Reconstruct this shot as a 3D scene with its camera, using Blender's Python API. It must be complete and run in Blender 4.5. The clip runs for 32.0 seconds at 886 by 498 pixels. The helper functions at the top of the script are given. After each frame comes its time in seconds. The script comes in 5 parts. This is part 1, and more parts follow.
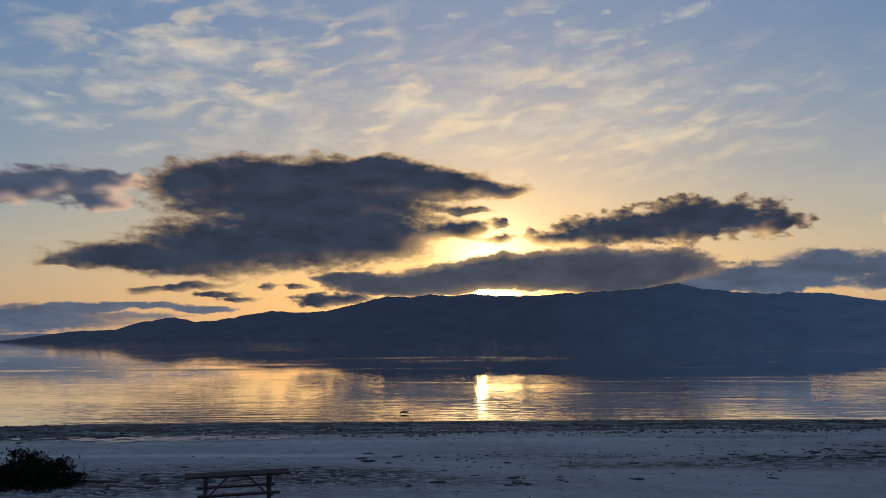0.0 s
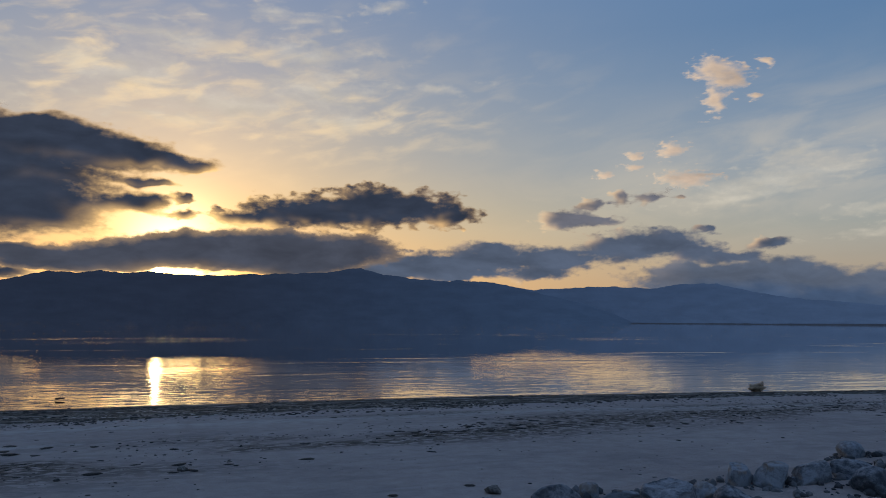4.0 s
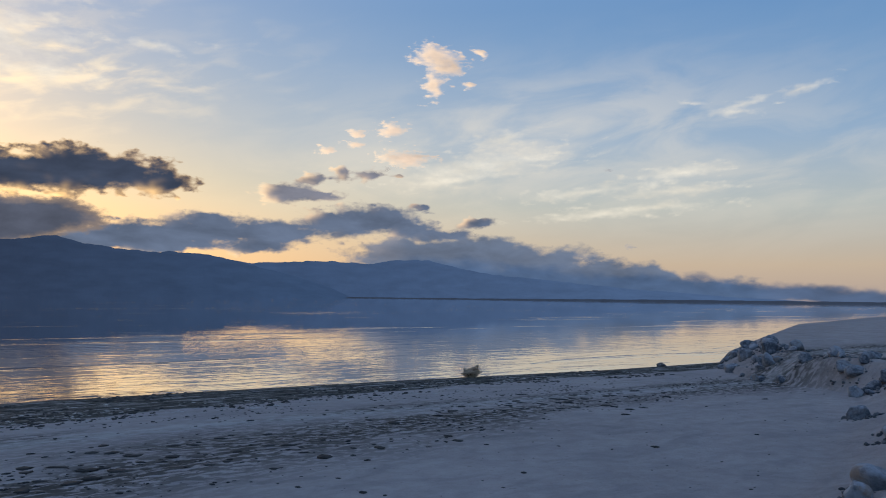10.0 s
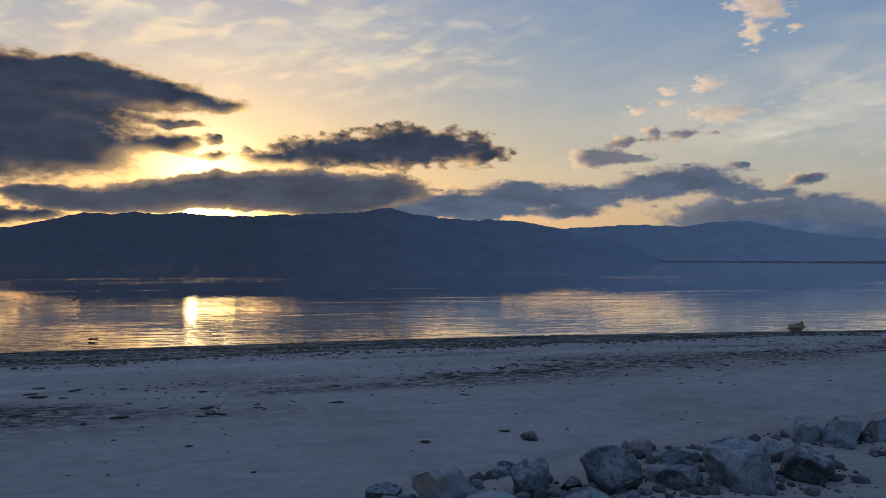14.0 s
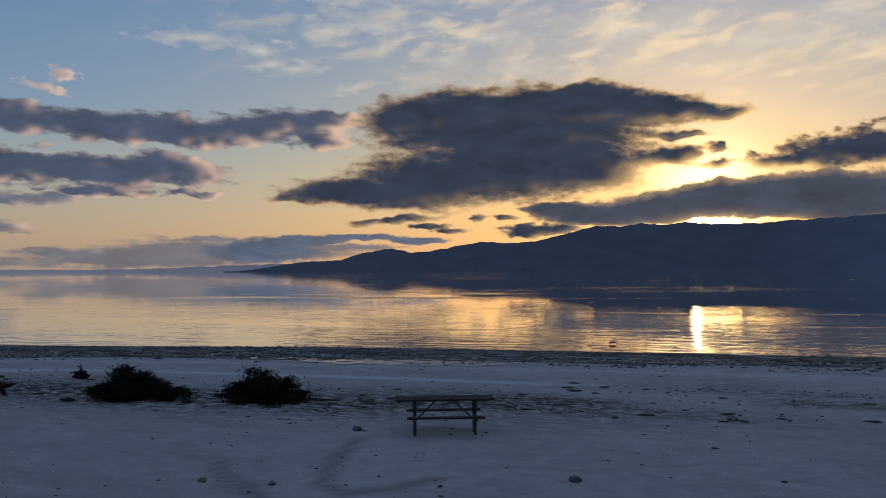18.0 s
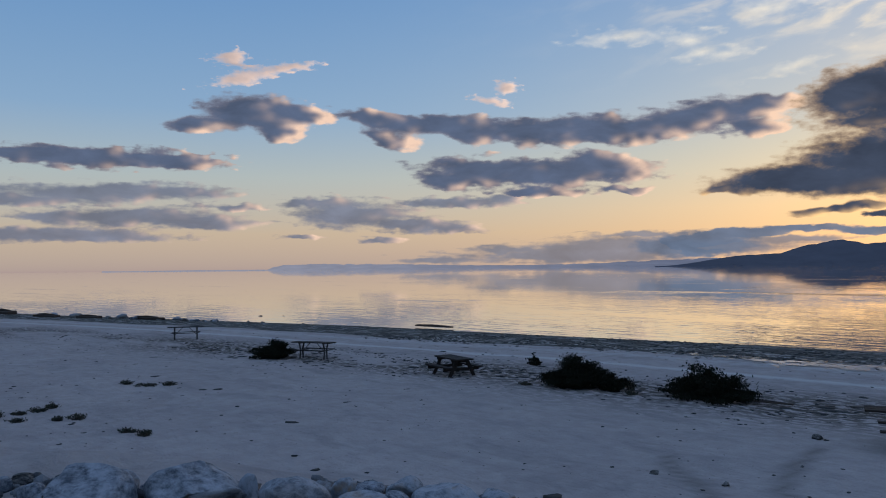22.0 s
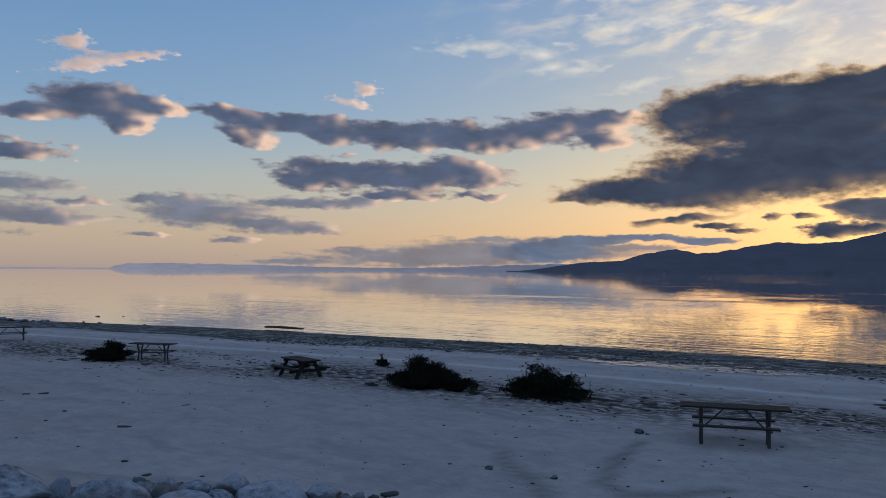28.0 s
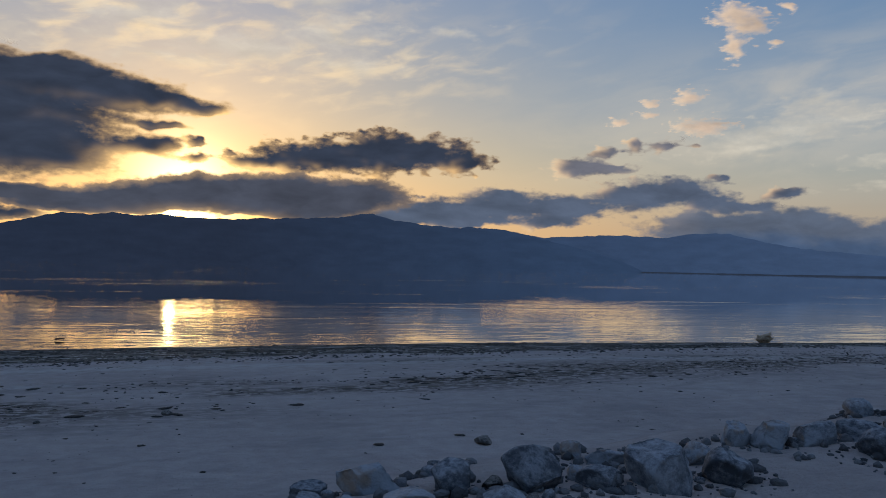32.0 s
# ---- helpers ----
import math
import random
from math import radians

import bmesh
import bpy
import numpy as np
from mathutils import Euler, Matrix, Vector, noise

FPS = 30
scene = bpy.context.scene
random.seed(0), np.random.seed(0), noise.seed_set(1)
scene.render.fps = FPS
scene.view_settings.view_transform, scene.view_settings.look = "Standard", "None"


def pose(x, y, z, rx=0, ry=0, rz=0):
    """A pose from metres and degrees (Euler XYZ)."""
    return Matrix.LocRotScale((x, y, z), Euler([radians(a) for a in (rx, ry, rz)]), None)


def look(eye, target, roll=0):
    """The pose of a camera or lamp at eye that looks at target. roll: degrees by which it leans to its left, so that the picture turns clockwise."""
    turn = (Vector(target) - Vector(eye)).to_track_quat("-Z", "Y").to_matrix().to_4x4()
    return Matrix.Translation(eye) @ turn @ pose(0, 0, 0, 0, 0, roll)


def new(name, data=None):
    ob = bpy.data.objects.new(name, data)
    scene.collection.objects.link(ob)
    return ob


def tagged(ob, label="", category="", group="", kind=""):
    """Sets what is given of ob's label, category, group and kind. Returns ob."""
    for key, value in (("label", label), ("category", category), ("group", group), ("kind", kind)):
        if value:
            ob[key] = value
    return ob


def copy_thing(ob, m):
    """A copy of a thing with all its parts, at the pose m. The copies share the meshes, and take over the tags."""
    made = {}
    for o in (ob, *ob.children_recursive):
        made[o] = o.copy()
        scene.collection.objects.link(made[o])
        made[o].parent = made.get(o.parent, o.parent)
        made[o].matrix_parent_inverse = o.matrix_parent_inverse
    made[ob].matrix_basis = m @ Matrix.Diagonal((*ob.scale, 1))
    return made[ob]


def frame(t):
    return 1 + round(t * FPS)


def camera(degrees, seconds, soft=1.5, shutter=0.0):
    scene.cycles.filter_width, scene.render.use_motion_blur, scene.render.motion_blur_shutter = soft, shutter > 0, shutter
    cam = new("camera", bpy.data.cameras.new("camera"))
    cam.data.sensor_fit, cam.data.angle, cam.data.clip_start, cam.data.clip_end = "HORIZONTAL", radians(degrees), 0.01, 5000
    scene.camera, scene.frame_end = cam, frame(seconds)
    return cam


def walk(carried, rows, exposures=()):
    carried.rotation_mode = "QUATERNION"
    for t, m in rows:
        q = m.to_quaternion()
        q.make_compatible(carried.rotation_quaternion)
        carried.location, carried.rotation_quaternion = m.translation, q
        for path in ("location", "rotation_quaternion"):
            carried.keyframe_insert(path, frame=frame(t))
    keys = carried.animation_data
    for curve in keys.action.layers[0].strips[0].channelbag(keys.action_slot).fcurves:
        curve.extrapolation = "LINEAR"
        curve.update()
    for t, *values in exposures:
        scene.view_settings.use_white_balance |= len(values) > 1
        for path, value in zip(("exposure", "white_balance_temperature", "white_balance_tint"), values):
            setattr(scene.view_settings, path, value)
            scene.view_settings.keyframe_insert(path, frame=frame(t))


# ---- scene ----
cam = camera(58.08, 32.0, soft=1.0)

# camera: seconds, place (m), heading from the sun's bearing, pitch, roll (degrees)
ROWS = [
    (0.0, -0.13, -0.39, 3.29, -2.68, 6.44, -0.34),
    (0.5, -0.15, -0.42, 3.29, -2.20, 6.23, -0.36),
    (1.0, -0.16, -0.44, 3.28, -0.93, 5.95, -0.18),
    (1.5, -0.10, -0.44, 3.28, 1.55, 5.77, -0.03),
    (2.0, -0.10, -0.45, 3.28, 5.16, 5.66, 0.16),
    (2.5, -0.08, -0.45, 3.27, 8.76, 5.61, 0.03),
    (3.0, -0.05, -0.36, 3.29, 12.14, 5.54, 0.03),
    (3.5, -0.02, -0.29, 3.30, 15.67, 5.38, 0.18),
    (4.0, 0.00, -0.28, 3.29, 19.63, 5.18, 0.43),
    (4.5, 0.01, -0.27, 3.29, 24.02, 4.82, 0.66),
    (6.5, 0.07, -0.16, 3.24, 35.87, 3.78, 0.45),
    (7.0, -0.08, 0.03, 3.29, 37.27, 3.51, 0.67),
    (7.5, 0.58, 0.91, 3.29, 38.19, 3.40, 0.85),
    (8.0, 6.30, 7.90, 3.22, 39.05, 4.86, 0.72),
    (8.5, 8.30, 10.10, 3.17, 39.73, 4.97, 0.86),
    (9.0, 8.60, 10.40, 3.17, 39.96, 4.53, 0.46),
    (9.5, 7.60, 9.30, 3.18, 39.90, 3.96, 0.63),
    (10.0, 6.50, 8.00, 3.19, 39.60, 3.53, 0.73),
    (10.5, 5.80, 7.20, 3.21, 39.14, 3.10, 0.67),
    (11.0, 5.30, 6.70, 3.23, 38.35, 2.72, 0.76),
    (11.5, 4.10, 5.40, 3.25, 36.73, 2.17, 0.94),
    (12.0, 2.80, 4.00, 3.26, 34.15, 1.59, 0.96),
    (12.5, 1.55, 2.45, 3.28, 30.97, 1.22, 0.80),
    (13.0, 0.65, 1.15, 3.30, 27.09, 1.18, 0.68),
    (13.5, 0.30, 0.65, 3.32, 22.25, 0.90, 0.65),
    (14.0, 0.24, 0.56, 3.31, 17.51, 0.81, 0.18),
    (14.5, 0.09, 0.29, 3.26, 12.93, 0.52, 0.14),
    (15.0, 0.11, 0.33, 3.24, 7.86, 0.26, 0.07),
    (15.5, 0.06, 0.24, 3.23, 2.87, 0.17, -0.07),
    (17.5, -0.01, 0.02, 3.27, -12.46, 1.36, -0.24),
    (18.0, -0.05, 0.02, 3.27, -17.60, 1.52, -0.31),
    (18.5, -0.09, 0.04, 3.26, -22.70, 1.63, -0.35),
    (19.0, -0.11, 0.02, 3.26, -27.17, 1.64, -0.40),
    (19.5, -0.13, -0.03, 3.27, -30.75, 1.50, -0.41),
    (20.0, -0.15, -0.08, 3.27, -33.63, 1.39, -0.28),
    (20.5, -0.18, -0.10, 3.27, -36.45, 1.37, -0.18),
    (21.0, -0.20, -0.11, 3.27, -39.84, 1.39, -0.34),
    (21.5, -0.25, -0.12, 3.27, -43.83, 1.38, -0.47),
    (22.0, -0.24, -0.14, 3.28, -47.85, 1.36, -0.58),
    (22.5, -0.26, -0.17, 3.27, -51.09, 1.34, -0.55),
    (23.0, -0.28, -0.20, 3.28, -53.98, 1.16, -0.62),
    (23.5, -0.28, -0.27, 3.28, -57.16, 0.81, -0.61),
    (24.0, -0.24, -0.34, 3.28, -60.48, 0.65, -0.62),
    (24.5, -0.24, -0.34, 3.28, -62.96, 0.67, -0.41),
    (26.5, 0.08, -0.07, 3.28, -60.68, 1.95, -1.25),
    (27.0, -0.00, -0.07, 3.29, -55.33, 2.23, -0.55),
    (27.5, -0.05, -0.09, 3.27, -46.99, 2.07, 0.01),
    (28.0, -0.02, -0.10, 3.25, -37.55, 1.53, 0.41),
    (28.5, 0.06, -0.05, 3.24, -28.67, 1.10, 0.02),
    (29.0, 0.09, 0.01, 3.23, -20.14, 0.80, -0.04),
    (29.5, 0.13, 0.09, 3.23, -11.23, 0.73, 0.19),
    (30.0, 0.16, 0.25, 3.24, -3.30, 1.24, 0.74),
    (30.5, 0.30, 0.36, 3.25, 2.29, 1.78, 1.09),
    (31.0, 0.47, 0.35, 3.27, 6.13, 1.78, 1.09),
    (31.5, 0.56, 0.28, 3.29, 10.91, 1.47, 0.93),
    (32.0, 0.62, 0.34, 3.26, 18.87, 1.33, 1.24),
]


def heading(x, y, z, yaw, pitch, roll):
    a, p = radians(yaw), radians(pitch)
    way = Vector((math.sin(a) * math.cos(p), math.cos(a) * math.cos(p), math.sin(p)))
    return look((x, y, z), Vector((x, y, z)) + 10 * way, roll)


EXPOSURES = [(0.0, -0.25), (4.0, -0.28), (6.5, -0.05), (9.0, 0.3), (11.5, 0.26), (13.0, 0.2), (14.0, -0.08), (15.0, -0.14), (16.5, -0.25), (19.0, -0.08), (21.0, 0.2), (23.0, 0.46), (24.5, 0.70), (27.0, 0.54), (28.0, 0.2), (29.0, -0.04), (30.0, -0.28), (31.0, -0.33), (32.0, -0.18)]
walk(cam, [(r[0], heading(*r[1:])) for r in ROWS], EXPOSURES)

# ---------------------------------------------------------------- node helpers
SUN_ELEVATION = 3.0
BRIGHT_WAY = Vector((math.sin(radians(0.8)), math.cos(radians(4.6)), math.sin(radians(4.6)))).normalized()
GLOW_WAY = Vector((0, math.cos(radians(3.25)), math.sin(radians(3.25))))
SUN_WAY = Vector((0, math.cos(radians(SUN_ELEVATION)), math.sin(radians(SUN_ELEVATION))))


class Nodes:
    """A short way to write node trees: sockets by name or number, links by passing sockets."""

    def __init__(self, tree):
        self.tree = tree
        tree.nodes.clear()

    def add(self, kind, inputs=(), **props):
        n = self.tree.nodes.new(kind)
        if "operation" in props:
            n.operation = props["operation"]
        if "use_clamp" in props:
            n.use_clamp = props["use_clamp"]
        if "interpolation_type" in props:
            n.interpolation_type = props["interpolation_type"]
        if "data_type" in props:
            n.data_type, n.blend_type = props["data_type"], props["blend_type"]
        if "attribute_name" in props:
            n.attribute_name = props["attribute_name"]
        for key, value in dict(inputs).items():
            if isinstance(value, bpy.types.NodeSocket):
                self.tree.links.new(value, n.inputs[key])
            else:
                n.inputs[key].default_value = value
        return n

    def math(self, op, a, b=0.0, c=0.0, clamp=False):
        return self.add("ShaderNodeMath", {0: a, 1: b, 2: c}, operation=op, use_clamp=clamp).outputs[0]

    def span(self, v, a, b, c=0.0, d=1.0, smooth=False):
        return self.add("ShaderNodeMapRange", {0: v, 1: a, 2: b, 3: c, 4: d}, interpolation_type="SMOOTHSTEP" if smooth else "LINEAR").outputs[0]

    def mix(self, f, a, b, blend="MIX"):
        n = self.add("ShaderNodeMix", {0: f}, data_type="RGBA", blend_type=blend)
        for i, v in ((6, a), (7, b)):
            if isinstance(v, bpy.types.NodeSocket):
                self.tree.links.new(v, n.inputs[i])
            else:
                n.inputs[i].default_value = (*v, 1) if len(v) == 3 else v
        return n.outputs[2]

    def noise(self, vec, scale, detail=4.0, rough=0.55, distort=0.0):
        return self.add("ShaderNodeTexNoise", {"Vector": vec, "Scale": scale, "Detail": detail, "Roughness": rough, "Distortion": distort}).outputs[0]

    def scaled(self, vec, s, offset=(0, 0, 0)):
        return self.add("ShaderNodeMapping", {"Vector": vec, "Scale": s, "Location": offset}).outputs[0]


# ---------------------------------------------------------------- world and sun
world = bpy.data.worlds.new("evening_sky")
scene.world = world
world.use_nodes = True
N = Nodes(world.node_tree)
way = N.add("ShaderNodeTexCoord").outputs["Generated"]
air = N.add("ShaderNodeTexSky")
air.sky_type, air.sun_disc = "NISHITA", False
air.sun_elevation, air.sun_rotation = radians(SUN_ELEVATION), 0.0
air.air_density, air.dust_density, air.ozone_density = 1.6, 1.5, 2.5
sky = air.outputs[0]
xyz = N.add("ShaderNodeSeparateXYZ", {0: way})
height = N.math("MAXIMUM", xyz.outputs[2], 0.0)
toward = N.add("ShaderNodeVectorMath", {0: way, 1: GLOW_WAY}, operation="DOT_PRODUCT").outputs["Value"]
apart = N.math("ARCCOSINE", N.math("MINIMUM", toward, 1.0))  # radians from the sun
# thin high cloud: rippled rows above the sun and pale veils beside it, in degrees of bearing and height
bearing = N.math("ARCTAN2", xyz.outputs[0], xyz.outputs[1])
rise = N.math("ARCSINE", xyz.outputs[2])
sheet = N.scaled(N.add("ShaderNodeCombineXYZ", {0: bearing, 1: rise, 2: 0.0}).outputs[0], (57.2958, 57.2958, 1))


def patch(az, el, half_az, half_el, tilt):
    """1 at the middle of an oval of sky, fading to 0 outside it."""
    m = N.add("ShaderNodeMapping", {"Vector": N.add("ShaderNodeVectorMath", {0: sheet, 1: (az, el, 0)}, operation="SUBTRACT").outputs[0], "Rotation": (0, 0, radians(-tilt)), "Scale": (1.0, 1.0, 1.0)}).outputs[0]
    m = N.scaled(m, (1 / half_az, 1 / half_el, 0))
    return N.math("EXPONENT", N.math("MULTIPLY", N.add("ShaderNodeVectorMath", {0: m, 1: m}, operation="DOT_PRODUCT").outputs["Value"], -1.0))


turned = N.add("ShaderNodeMapping", {"Vector": sheet, "Rotation": (0, 0, radians(-9))}).outputs[0]
ripple = N.noise(N.scaled(turned, (0.26, 0.80, 1), (3.1, 0.4, 0)), 1.0, 5.0, 0.52, 0.35)
broad = N.noise(N.scaled(turned, (0.10, 0.22, 1), (1.7, 5.2, 0)), 1.0, 3.0, 0.5, 0.4)
rows = N.math("MULTIPLY", N.span(ripple, 0.43, 0.72, smooth=True), N.span(broad, 0.36, 0.58, 0.25, 1.0, smooth=True))
rows = N.math("MULTIPLY", rows, N.math("MINIMUM", N.math("ADD", N.math("ADD", patch(-6, 16.5, 19, 4.6, -2), N.math("MULTIPLY", patch(13, 15, 12, 4, 0), 0.6)), patch(-16, 20, 14, 4, 0)), 1.0))
soft = N.math("MULTIPLY", N.span(N.noise(N.scaled(turned, (0.13, 0.42, 1), (7.1, 2.4, 0)), 1.0, 5.0, 0.55, 0.5), 0.34, 0.66, 0.3, 1.0, smooth=True), N.math("ADD", N.math("MULTIPLY", patch(44, 11, 16, 4.2, 9), 0.9), N.math("MULTIPLY", patch(64, 8.5, 13, 4.0, 6), 0.55)))
veil = N.math("ADD", N.math("MULTIPLY", rows, 0.9), N.math("MULTIPLY", soft, 0.7), clamp=True)
veil_colour = N.mix(N.span(apart, 0.1, 0.8, 1.0, 0.0), (1.0, 0.90, 0.78), (1.42, 1.12, 0.70))
# evening colours: blue above, peach low down, gold on the sun's side


def elevation_ramp(rows):
    n = N.add("ShaderNodeValToRGB", {0: N.math("POWER", height, 0.5)})
    el = n.color_ramp.elements
    while len(el) < len(rows):
        el.new(0.5)
    for e, (deg, colour) in zip(el, rows):
        e.position, e.color = math.sqrt(math.sin(radians(deg))), (*colour, 1)
    return n.outputs[0]


away_side = elevation_ramp([(0, (0.52, 0.41, 0.39)), (2.5, (0.64, 0.54, 0.43)), (6.5, (0.47, 0.56, 0.61)), (11, (0.26, 0.44, 0.70)), (20, (0.142, 0.32, 0.64)), (40, (0.25, 0.415, 0.75)), (90, (0.335, 0.475, 0.81))])
sun_side = elevation_ramp([(0, (1.30, 0.80, 0.36)), (4, (1.42, 0.94, 0.42)), (8, (0.99, 0.83, 0.54)), (12, (0.70, 0.69, 0.63)), (16, (0.52, 0.59, 0.69)), (22, (0.31, 0.45, 0.71)), (40, (0.265, 0.425, 0.75)), (90, (0.335, 0.475, 0.81))])
side = N.math("EXPONENT", N.math("MULTIPLY", N.math("MULTIPLY", bearing, bearing), -3.6))
base = N.mix(side, away_side, sun_side)
high = N.math("ARCCOSINE", N.math("MINIMUM", N.add("ShaderNodeVectorMath", {0: way, 1: BRIGHT_WAY}, operation="DOT_PRODUCT").outputs["Value"], 1.0))
halo = N.math("EXPONENT", N.math("MULTIPLY", high, -11.0))
burst = N.math("EXPONENT", N.math("MULTIPLY", N.math("MULTIPLY", high, high), -420.0))
core = N.math("EXPONENT", N.math("MULTIPLY", N.math("MULTIPLY", apart, apart), -36000.0))
hot = N.mix(halo, (0, 0, 0), (1.35, 0.85, 0.28))
hot = N.mix(1.0, hot, N.mix(burst, (0, 0, 0), (3.4, 2.9, 1.7)), "ADD")
u = N.math("DIVIDE", N.math("SUBTRACT", bearing, radians(2.0)), radians(1.8))
v = N.math("DIVIDE", N.math("SUBTRACT", rise, radians(3.25)), radians(0.3))
rim_light = N.math("EXPONENT", N.math("MULTIPLY", N.math("ADD", N.math("MULTIPLY", u, u), N.math("MULTIPLY", v, v)), -1.0))
hot = N.mix(1.0, hot, N.mix(rim_light, (0, 0, 0), (4.2, 2.7, 0.75)), "ADD")
hot2 = N.mix(core, (0, 0, 0), (60.0, 40.0, 15.0))
seen = N.mix(veil, base, veil_colour)
seen = N.mix(1.0, seen, hot, "ADD")
seen = N.mix(1.0, seen, hot2, "ADD")
b1 = N.add("ShaderNodeBackground", {"Color": sky, "Strength": 0.05})
b2 = N.add("ShaderNodeBackground", {"Color": seen, "Strength": 0.62})
both = N.add("ShaderNodeAddShader", {0: b1.outputs[0], 1: b2.outputs[0]})
N.add("ShaderNodeOutputWorld", {0: both.outputs[0]})

lamp = bpy.data.lights.new("sun", "SUN")
lamp.energy, lamp.angle, lamp.color = 2.0, radians(0.55), (1.0, 0.78, 0.5)
sun = new("sun", lamp)
sun.matrix_world = look(SUN_WAY * 4000, (0, 0, 0))

# ---------------------------------------------------------------- mesh helpers


def lattice(ix, iy, iz, seed):
    h = (ix * 374761393 + iy * 668265263 + iz * 1440662683 + seed * 974634777) & 0xFFFFFFFF
    h = ((h ^ (h >> 13)) * 1274126177) & 0xFFFFFFFF
    return ((h ^ (h >> 16)) & 0xFFFF) / 65535.0


def value_noise(x, y, seed=0):
    x, y = np.asarray(x, float), np.asarray(y, float)
    fx, fy = np.floor(x), np.floor(y)
    ix, iy = fx.astype(np.int64), fy.astype(np.int64)
    u, v = x - fx, y - fy
    u, v = u * u * (3 - 2 * u), v * v * (3 - 2 * v)
    a, b = lattice(ix, iy, 0, seed), lattice(ix + 1, iy, 0, seed)
    c, d = lattice(ix, iy + 1, 0, seed), lattice(ix + 1, iy + 1, 0, seed)
    return a + (b - a) * u + (c - a) * v + (a - b - c + d) * u * v


def fbm(x, y, octaves=5, seed=0, gain=0.5):
    total, amp, norm = 0.0, 1.0, 0.0
    for k in range(octaves):
        total = total + amp * value_noise(x * 2.03 ** k + 17.3 * k, y * 2.03 ** k - 9.1 * k, seed + k)
        norm, amp = norm + amp, amp * gain
    return total / norm


def smooth01(v):
    v = np.clip(v, 0.0, 1.0)
    return v * v * (3 - 2 * v)


def sheet_mesh(name, verts, faces, mat, smooth=True):
    me = bpy.data.meshes.new(name)
    verts = np.asarray(verts, np.float32)
    faces = np.asarray(faces, np.int32)
    me.vertices.add(len(verts))
    me.vertices.foreach_set("co", verts.ravel())
    k = faces.shape[1]
    me.loops.add(faces.size)
    me.loops.foreach_set("vertex_index", faces.ravel())
    me.polygons.add(len(faces))
    me.polygons.foreach_set("loop_start", np.arange(0, faces.size, k, dtype=np.int32))
    me.polygons.foreach_set("use_smooth", np.full(len(faces), smooth))
    me.materials.append(mat)
    me.update(calc_edges=True)
    me.validate()
    return me


def grid_faces(nx, ny):
    i, j = np.meshgrid(np.arange(nx - 1), np.arange(ny - 1), indexing="ij")
    a = (i * ny + j).ravel()
    return np.stack([a, a + ny, a + ny + 1, a + 1], 1)


def to_mesh(name, bm, mat, smooth=False):
    me = bpy.data.meshes.new(name)
    for f in bm.faces:
        f.smooth = smooth
    bm.to_mesh(me)
    bm.free()
    me.materials.append(mat)
    return me


def part(name, bm, mat, parent, label="", smooth=False):
    ob = new(name, bm if isinstance(bm, bpy.types.Mesh) else to_mesh(name, bm, mat, smooth))
    ob.parent = parent
    if label:
        ob["label"] = label
    return ob


def box(bm, x0, x1, y0, y1, z0, z1, m=None, bevel=0.006):
    r = bmesh.ops.create_cube(bm, size=1.0)
    t = Matrix.Translation(((x0 + x1) / 2, (y0 + y1) / 2, (z0 + z1) / 2)) @ Matrix.Diagonal((x1 - x0, y1 - y0, z1 - z0, 1))
    bmesh.ops.transform(bm, matrix=(m @ t) if m else t, verts=r["verts"])
    if bevel:
        edges = list({e for v in r["verts"] for e in v.link_edges})
        bmesh.ops.bevel(bm, geom=edges, offset=bevel, segments=1, affect="EDGES")


def rod(bm, points, radius, sides=8, taper=1.0):
    """A round bar along points, closed at both ends."""
    points = [Vector(p) for p in points]
    rings = []
    n = len(points)
    for i, p in enumerate(points):
        d = (points[min(i + 1, n - 1)] - points[max(i - 1, 0)]).normalized()
        a = d.orthogonal().normalized() if not rings else (side - d * side.dot(d)).normalized()
        side = a
        b = d.cross(a)
        r = radius * (1 + (taper - 1) * i / max(1, n - 1))
        rings.append([bm.verts.new(p + r * (math.cos(2 * math.pi * k / sides) * a + math.sin(2 * math.pi * k / sides) * b)) for k in range(sides)])
    for q, w in zip(rings, rings[1:]):
        for k in range(sides):
            bm.faces.new((q[k], q[(k + 1) % sides], w[(k + 1) % sides], w[k]))
    bm.faces.new(rings[0][::-1])
    bm.faces.new(rings[-1])


# ---------------------------------------------------------------- materials


def material(name):
    m = bpy.data.materials.new(name)
    m.use_nodes = True
    n = Nodes(m.node_tree)
    return m, n


def finish(n, colour, rough, bump=None, strength=0.3, distance=0.01, metal=0.0, specular=0.5, **more):
    ins = {"Base Color": colour if isinstance(colour, bpy.types.NodeSocket) else (*colour, 1), "Roughness": rough, "Metallic": metal, "Specular IOR Level": specular}
    ins.update(more)
    if bump is not None:
        ins["Normal"] = n.add("ShaderNodeBump", {"Strength": strength, "Distance": distance, "Height": bump}).outputs[0]
    if "Coat Weight" in ins and "Normal" in ins:
        ins["Coat Normal"] = ins["Normal"]
    b = n.add("ShaderNodeBsdfPrincipled", ins)
    n.add("ShaderNodeOutputMaterial", {0: b.outputs[0]})


